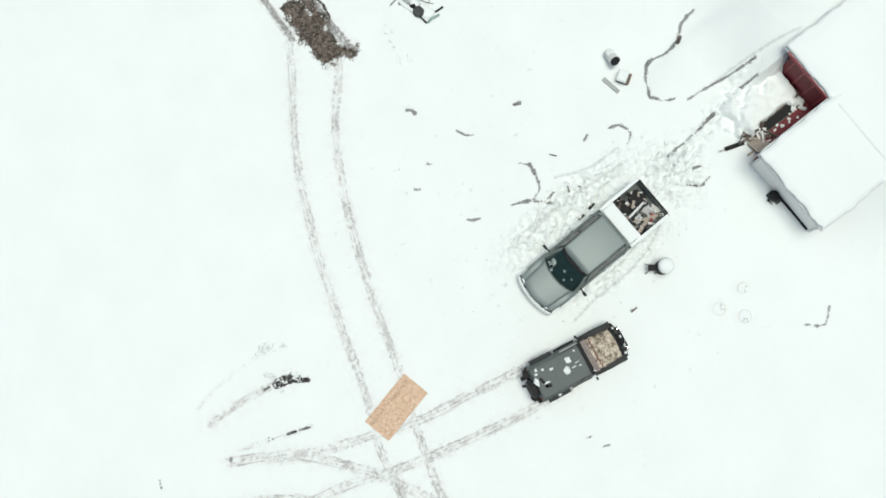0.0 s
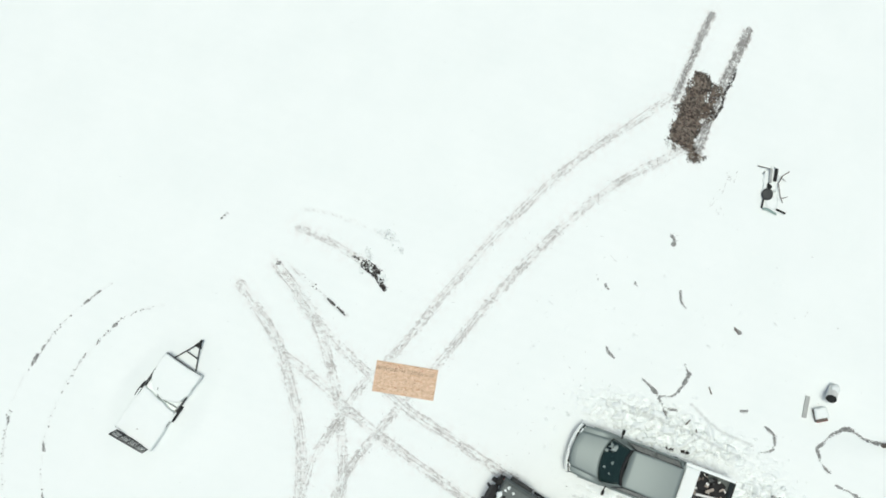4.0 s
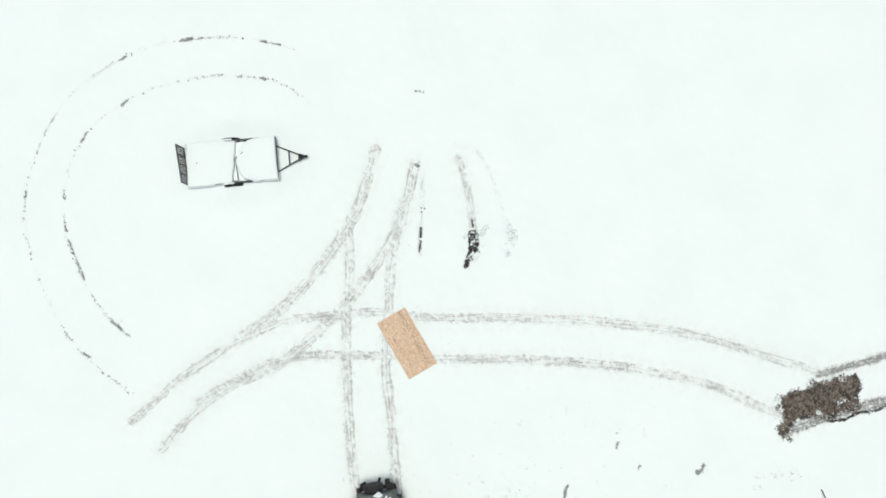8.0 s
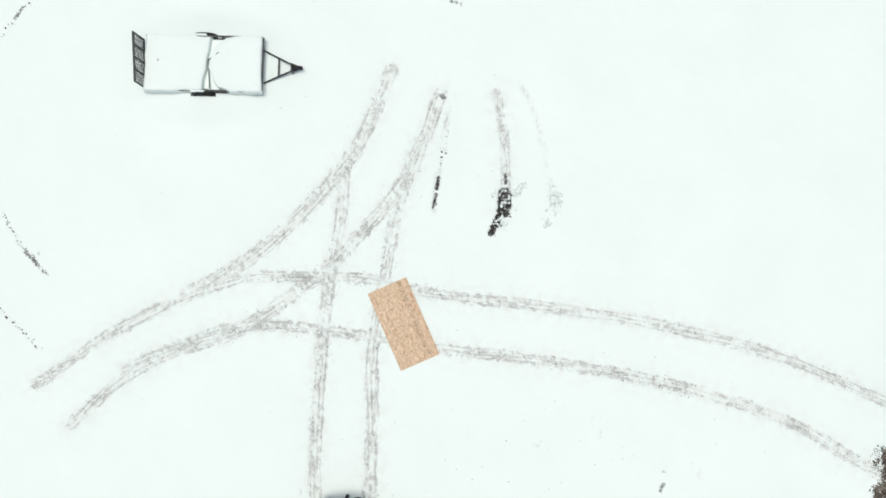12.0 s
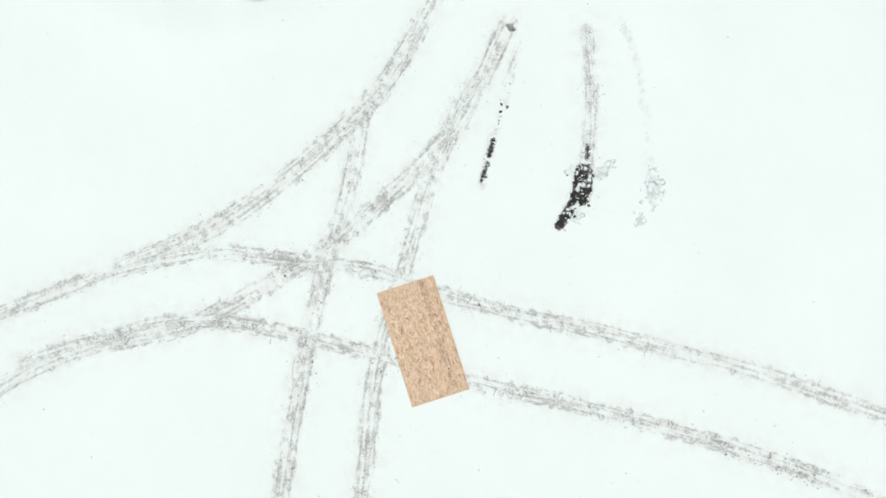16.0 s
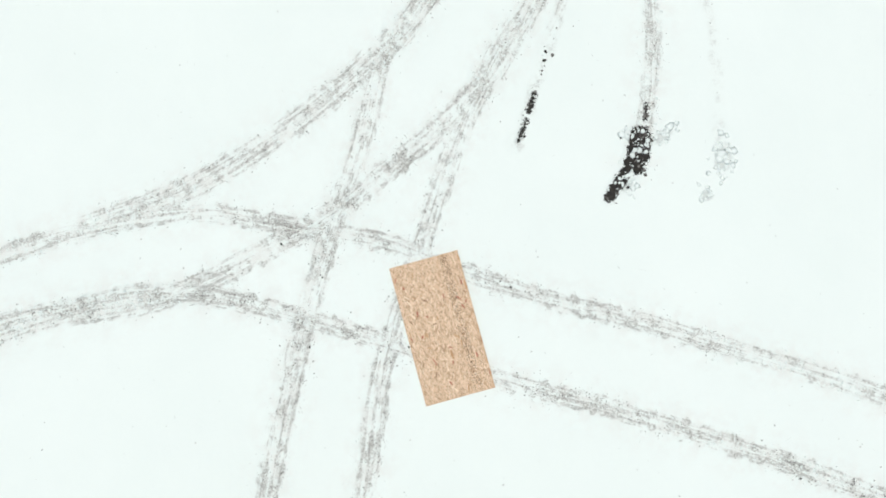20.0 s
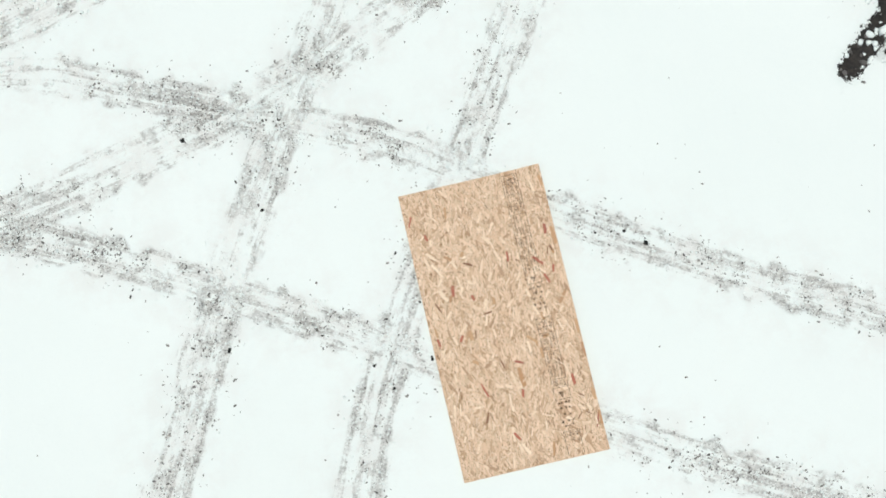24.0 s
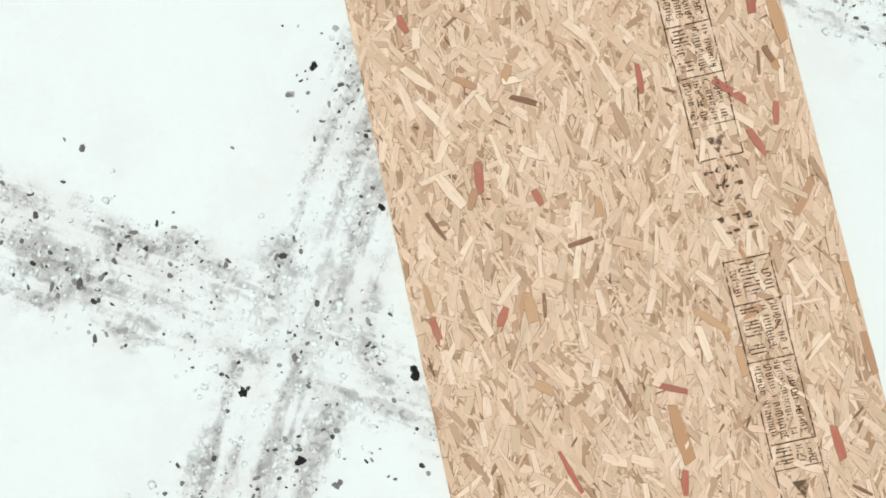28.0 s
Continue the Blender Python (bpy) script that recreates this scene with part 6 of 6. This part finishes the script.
    # dark stones in the tracks by the board
    for k, (x, y, r) in enumerate(((-0.635, -0.17, 0.022), (-0.63, 0.31, 0.016), (-1.0, -0.34, 0.02), (-0.74, 0.76, 0.016), (1.33, 0.36, 0.03), (-2.3, 2.13, 0.028), (-1.76, 1.38, 0.024), (-2.27, 0.28, 0.024), (-1.12, -0.12, 0.018), (1.18, 0.5, 0.02))):
        stone = part("stone", blob((r * 0.6, r * 0.85, r * 0.6), k + 50, 0.8, 5, 9), BLACK)
        stone.matrix_world = pose(x, y, ground_at(x, y) + 0.018, 0, 0, 47 * k)
        tagged(stone, "small black stone lying in the churned snow", "stone", "stones by the board")
    # footprints and holes are in the ground; dry weeds stand through the snow in tufts
    tufts = [(1.3, 17.9, 40, 0.35), (0.4, 17.7, 30, 0.3), (10.1, -11.6, 16, 0.25), (9.6, -11.2, 12, 0.22), (9.0, -10.9, 8, 0.2), 
             (11.0, -8.85, 16, 0.14), (10.8, -9.2, 14, 0.12), (-9.1, 6.1, 12, 0.16), (7.3, -9.6, 10, 0.2), (8.6, -11.3, 7, 0.16), (6.1, -7.4, 5, 0.12), (5.2, -6.9, 5, 0.12)]
    bm = bmesh.new()
    for x, y, n, r in tufts:
        g = ground_at(x, y)
        for k in range(n):
            a, d = rng.uniform(0, 6.28), r * math.sqrt(rng.random())
            px, py = x + d * math.cos(a), y + d * math.sin(a)
            lean = rng.uniform(0.03, 0.12)
            b = rng.uniform(0, 6.28)
            rod((px, py, g - 0.03), (px + lean * math.cos(b), py + lean * math.sin(b), g + rng.uniform(0.03, 0.12)), 0.006, 0.003, 4, bm)
    tagged(part("dry_weeds", bm, TWIG), "tufts of dry dark weeds poking through snow", "weeds", kind="stuff")


def lumps(name, mat, px, py, size, rng, flat, label, category):
    """Scattered uneven lumps, each a jittered twelve-cornered ball, joined as stuff."""
    g = (1 + 5 ** 0.5) / 2
    ball = np.array([(-1, g, 0), (1, g, 0), (-1, -g, 0), (1, -g, 0), (0, -1, g), (0, 1, g), (0, -1, -g), (0, 1, -g), (g, 0, -1), (g, 0, 1), (-g, 0, -1), (-g, 0, 1)]) / 1.9
    tri = np.array([(0, 11, 5), (0, 5, 1), (0, 1, 7), (0, 7, 10), (0, 10, 11), (1, 5, 9), (5, 11, 4), (11, 10, 2), (10, 7, 6), (7, 1, 8),
                    (3, 9, 4), (3, 4, 2), (3, 2, 6), (3, 6, 8), (3, 8, 9), (4, 9, 5), (2, 4, 11), (6, 2, 10), (8, 6, 7), (9, 8, 1)])
    n = len(px)
    pz = relief(px, py)[0]
    v = ball[None] * rng.uniform(0.65, 1.35, (n, 12, 1)) * size[:, None, None]
    v[:, :, 0] *= rng.uniform(0.7, 2.4 if mat is BITS else 1.5, (n, 1))
    v[:, :, 2] *= flat
    a = rng.uniform(0, math.tau, (n, 1))
    x, y = v[:, :, 0] * np.cos(a) - v[:, :, 1] * np.sin(a), v[:, :, 0] * np.sin(a) + v[:, :, 1] * np.cos(a)
    v = np.stack([x + px[:, None], y + py[:, None], v[:, :, 2] + (pz + size * flat * (0.05 if mat is SNOW else 0.4))[:, None]], -1)
    me = bpy.data.meshes.new(name)
    me.from_pydata(v.reshape(-1, 3).tolist(), [], (np.arange(n)[:, None, None] * 12 + tri[None]).reshape(-1, 3).tolist())
    me.materials.append(mat)
    me.polygons.foreach_set("use_smooth", [mat is SNOW] * len(me.polygons))
    return tagged(new(name, me), label, category, kind="stuff")


def build_bits():
    """Gravel, grass and clods worked up by the wheels, thickest in the tracks by the board."""
    rng = np.random.RandomState(6)
    px, py = [], []
    for s, w, line in LINES:
        count = 340 if s > 0.5 else 8
        for (ax, ay), (bx, by) in zip(line, line[1:]):
            near = math.exp(-(math.hypot(ax, ay) / 5.0) ** 2)
            k = rng.poisson(math.hypot(bx - ax, by - ay) * count * (1 + 0.9 * near))
            t = rng.rand(k)
            px.append(ax + (bx - ax) * t + rng.uniform(-w, w, k) * 0.68 + rng.normal(0, 0.05, k))
            py.append(ay + (by - ay) * t + rng.uniform(-w, w, k) * 0.68 + rng.normal(0, 0.05, k))
    k = 2600
    px.append(rng.normal(0, 5.0, k))
    py.append(rng.normal(0, 5.0, k))
    k = 900
    px.append(rng.uniform(-7, 9, k))
    py.append(rng.uniform(-17, -3, k))
    px, py = np.concatenate(px), np.concatenate(py)
    clump = churn_at(px, py)
    keep = (clump + rng.normal(0, 0.45, len(px)) > 0.45) & ~((abs(px) < 0.62) & (abs(py) < 1.23))
    px, py = px[keep], py[keep]
    n = len(px)
    size = np.minimum(np.exp(rng.normal(-5.55, 0.45, n)), 0.0085)
    size[(py < -4) & (np.abs(px) < 8)] *= 1.5
    lumps("track_debris", BITS, px, py, size, rng, 0.5, "dark specks of gravel and dead grass churned up along wheel tracks", "debris")
    # dark crumbs along the rings and the old marks, in broken runs
    cx, cy = [], []
    for s, w, line in LINES:
        if s > 0.5 or line[0][0] > 6:
            continue
        for (ax, ay), (bx, by) in zip(line, line[1:]):
            run = 0.5 + 0.9 * math.sin(ax * 1.9 + ay * 0.7) + 0.9 * math.sin(ay * 2.3 - ax * 0.9 + 1.0)
            k = rng.poisson(max(0.0, run - 0.3) * 1.7 * math.hypot(bx - ax, by - ay) * (8 if w < 0.18 else 2) + 0.5)
            t, side = rng.rand(k), rng.choice((-1, 1), k)
            nx, ny = -(by - ay), bx - ax
            q = (side * w * 0.12 + rng.normal(0, 0.03, k)) / (math.hypot(nx, ny) + 1e-6)
            cx.append(ax + (bx - ax) * t + nx * q)
            cy.append(ay + (by - ay) * t + ny * q)
    for r, line in EARTH[5:]:
        for (ax, ay), (bx, by) in zip(line, line[1:]):
            k = int(6 + 60 * r)
            t = rng.rand(k)
            cx.append(ax + (bx - ax) * t + rng.normal(0, r * 0.7, k))
            cy.append(ay + (by - ay) * t + rng.normal(0, r * 0.7, k))
    cx, cy = np.concatenate(cx), np.concatenate(cy)
    lumps("turf_crumbs", CRUMB, cx, cy, np.minimum(np.exp(rng.normal(-4.2, 0.45, len(cx))), 0.03), rng, 0.5, "dark crumbs of turf thrown up beside old wheel marks", "turf crumbs")
    # broken snow: lumps round the truck, on the tread towards the porch and by the bare spots
    lx, ly = [], []
    for x, y, sx, sy, turn, k in ((-0.45, -10.5, 0.45, 1.9, -11, 260), (-2.7, -14.3, 0.9, 0.8, 0, 150), (-3.5, -9.9, 0.28, 1.7, -11, 90), (-2.4, -16.4, 0.3, 1.4, 6, 60),
                                  (4.1, 2.05, 0.13, 0.26, -28, 22), (3.75, 1.58, 0.12, 0.10, 20, 30), (4.62, 2.22, 0.17, 0.08, 20, 26), (5.52, 1.55, 0.12, 0.20, -20, 55), (5.05, 1.0, 0.08, 0.09, 0, 14)):
        u, v = rng.normal(0, sx, k), rng.normal(0, sy, k)
        ca, sa = math.cos(radians(turn)), math.sin(radians(turn))
        lx.append(x + u * ca - v * sa)
        ly.append(y + u * sa + v * ca)
    lx, ly = np.concatenate(lx), np.concatenate(ly)
    away = np.hypot((lx + 2.02) * math.cos(radians(11.2)) - (ly + 9.8) * math.sin(radians(11.2)), 0) > 1.0
    away |= (ly < -13.2) | (ly > -6)
    lx, ly = lx[away], ly[away]
    lumps("broken_snow", SNOW, lx, ly, np.exp(rng.normal(-3.2, 0.4, len(lx))) * np.where(ly > 0, 0.8, 1.0), rng, 0.32, "broken lumps of trodden snow", "snow lumps")
    # crumbs of snow pressed out by the tyres, white on the slush
    cx, cy, cs = [], [], []
    for s, w, line in LINES:
        if s < 0.5:
            continue
        for (ax, ay), (bx, by) in zip(line, line[1:]):
            near = math.hypot(ax, ay) < 4.5
            k = rng.poisson(math.hypot(bx - ax, by - ay) * (260 if near else 110))
            t = rng.rand(k)
            cx.append(ax + (bx - ax) * t + rng.uniform(-w, w, k) * 0.62 + rng.normal(0, 0.05, k))
            cy.append(ay + (by - ay) * t + rng.uniform(-w, w, k) * 0.62 + rng.normal(0, 0.05, k))
            cs.append(np.minimum(np.exp(rng.normal(-5.25 if near else -4.6, 0.4, k)), 0.011 if near else 0.022))
    cx, cy, cs = np.concatenate(cx), np.concatenate(cy), np.concatenate(cs)
    off = ~((abs(cx) < 0.65) & (abs(cy) < 1.26))
    lumps("snow_crumbs", SNOW, cx[off], cy[off], cs[off], rng, 0.55, "white crumbs of snow pressed out along the wheel tracks", "snow crumbs")
    # clods on the bare earth
    ex, ey = [], []
    for r, line in EARTH[:5]:
        for (ax, ay), (bx, by) in zip(line, line[1:]):
            k = int((math.hypot(bx - ax, by - ay) + r) * r * 300)
            t = rng.rand(k)
            ex.append(ax + (bx - ax) * t + rng.normal(0, r * 0.5, k))
            ey.append(ay + (by - ay) * t + rng.normal(0, r * 0.5, k))
    ex, ey = np.concatenate(ex), np.concatenate(ey)
    inside = relief(ex, ey)
    keep = inside[2] + rng.normal(0, 0.02, len(ex)) > 0.06
    ex, ey, ez = ex[keep], ey[keep], inside[0][keep]
    m = len(ex)
    s = np.exp(rng.normal(-3.5, 0.45, m))
    corner = np.array([(1, 0.2), (0.3, 1), (-1, 0.5), (-0.5, -1)])
    tri = np.array([(0, 1, 4), (1, 2, 4), (2, 3, 4), (3, 0, 4), (1, 0, 5), (2, 1, 5), (3, 2, 5), (0, 3, 5)])
    verts = np.zeros((m, 6, 3))
    for c in range(4):
        verts[:, c, 0] = ex + s * corner[c, 0] * rng.uniform(0.6, 1.3, m)
        verts[:, c, 1] = ey + s * corner[c, 1] * rng.uniform(0.6, 1.3, m)
        verts[:, c, 2] = ez + 0.1 * s
    verts[:, 4] = np.stack([ex, ey, ez + 0.7 * s], -1)
    verts[:, 5] = np.stack([ex, ey, ez - 0.3 * s], -1)
    faces = (np.arange(m)[:, None, None] * 6 + tri[None]).reshape(-1, 3)
    me = bpy.data.meshes.new("earth_clods")
    me.from_pydata(verts.reshape(-1, 3).tolist(), [], faces.tolist())
    me.materials.append(EARTH_CLOD)
    tagged(new("earth_clods", me), "loose dark brown clods on the bare wet earth", "earth clods", kind="stuff")


build_board()
build_truck()
build_jeep()
build_trailer()
build_house()
build_yard()
build_bits()
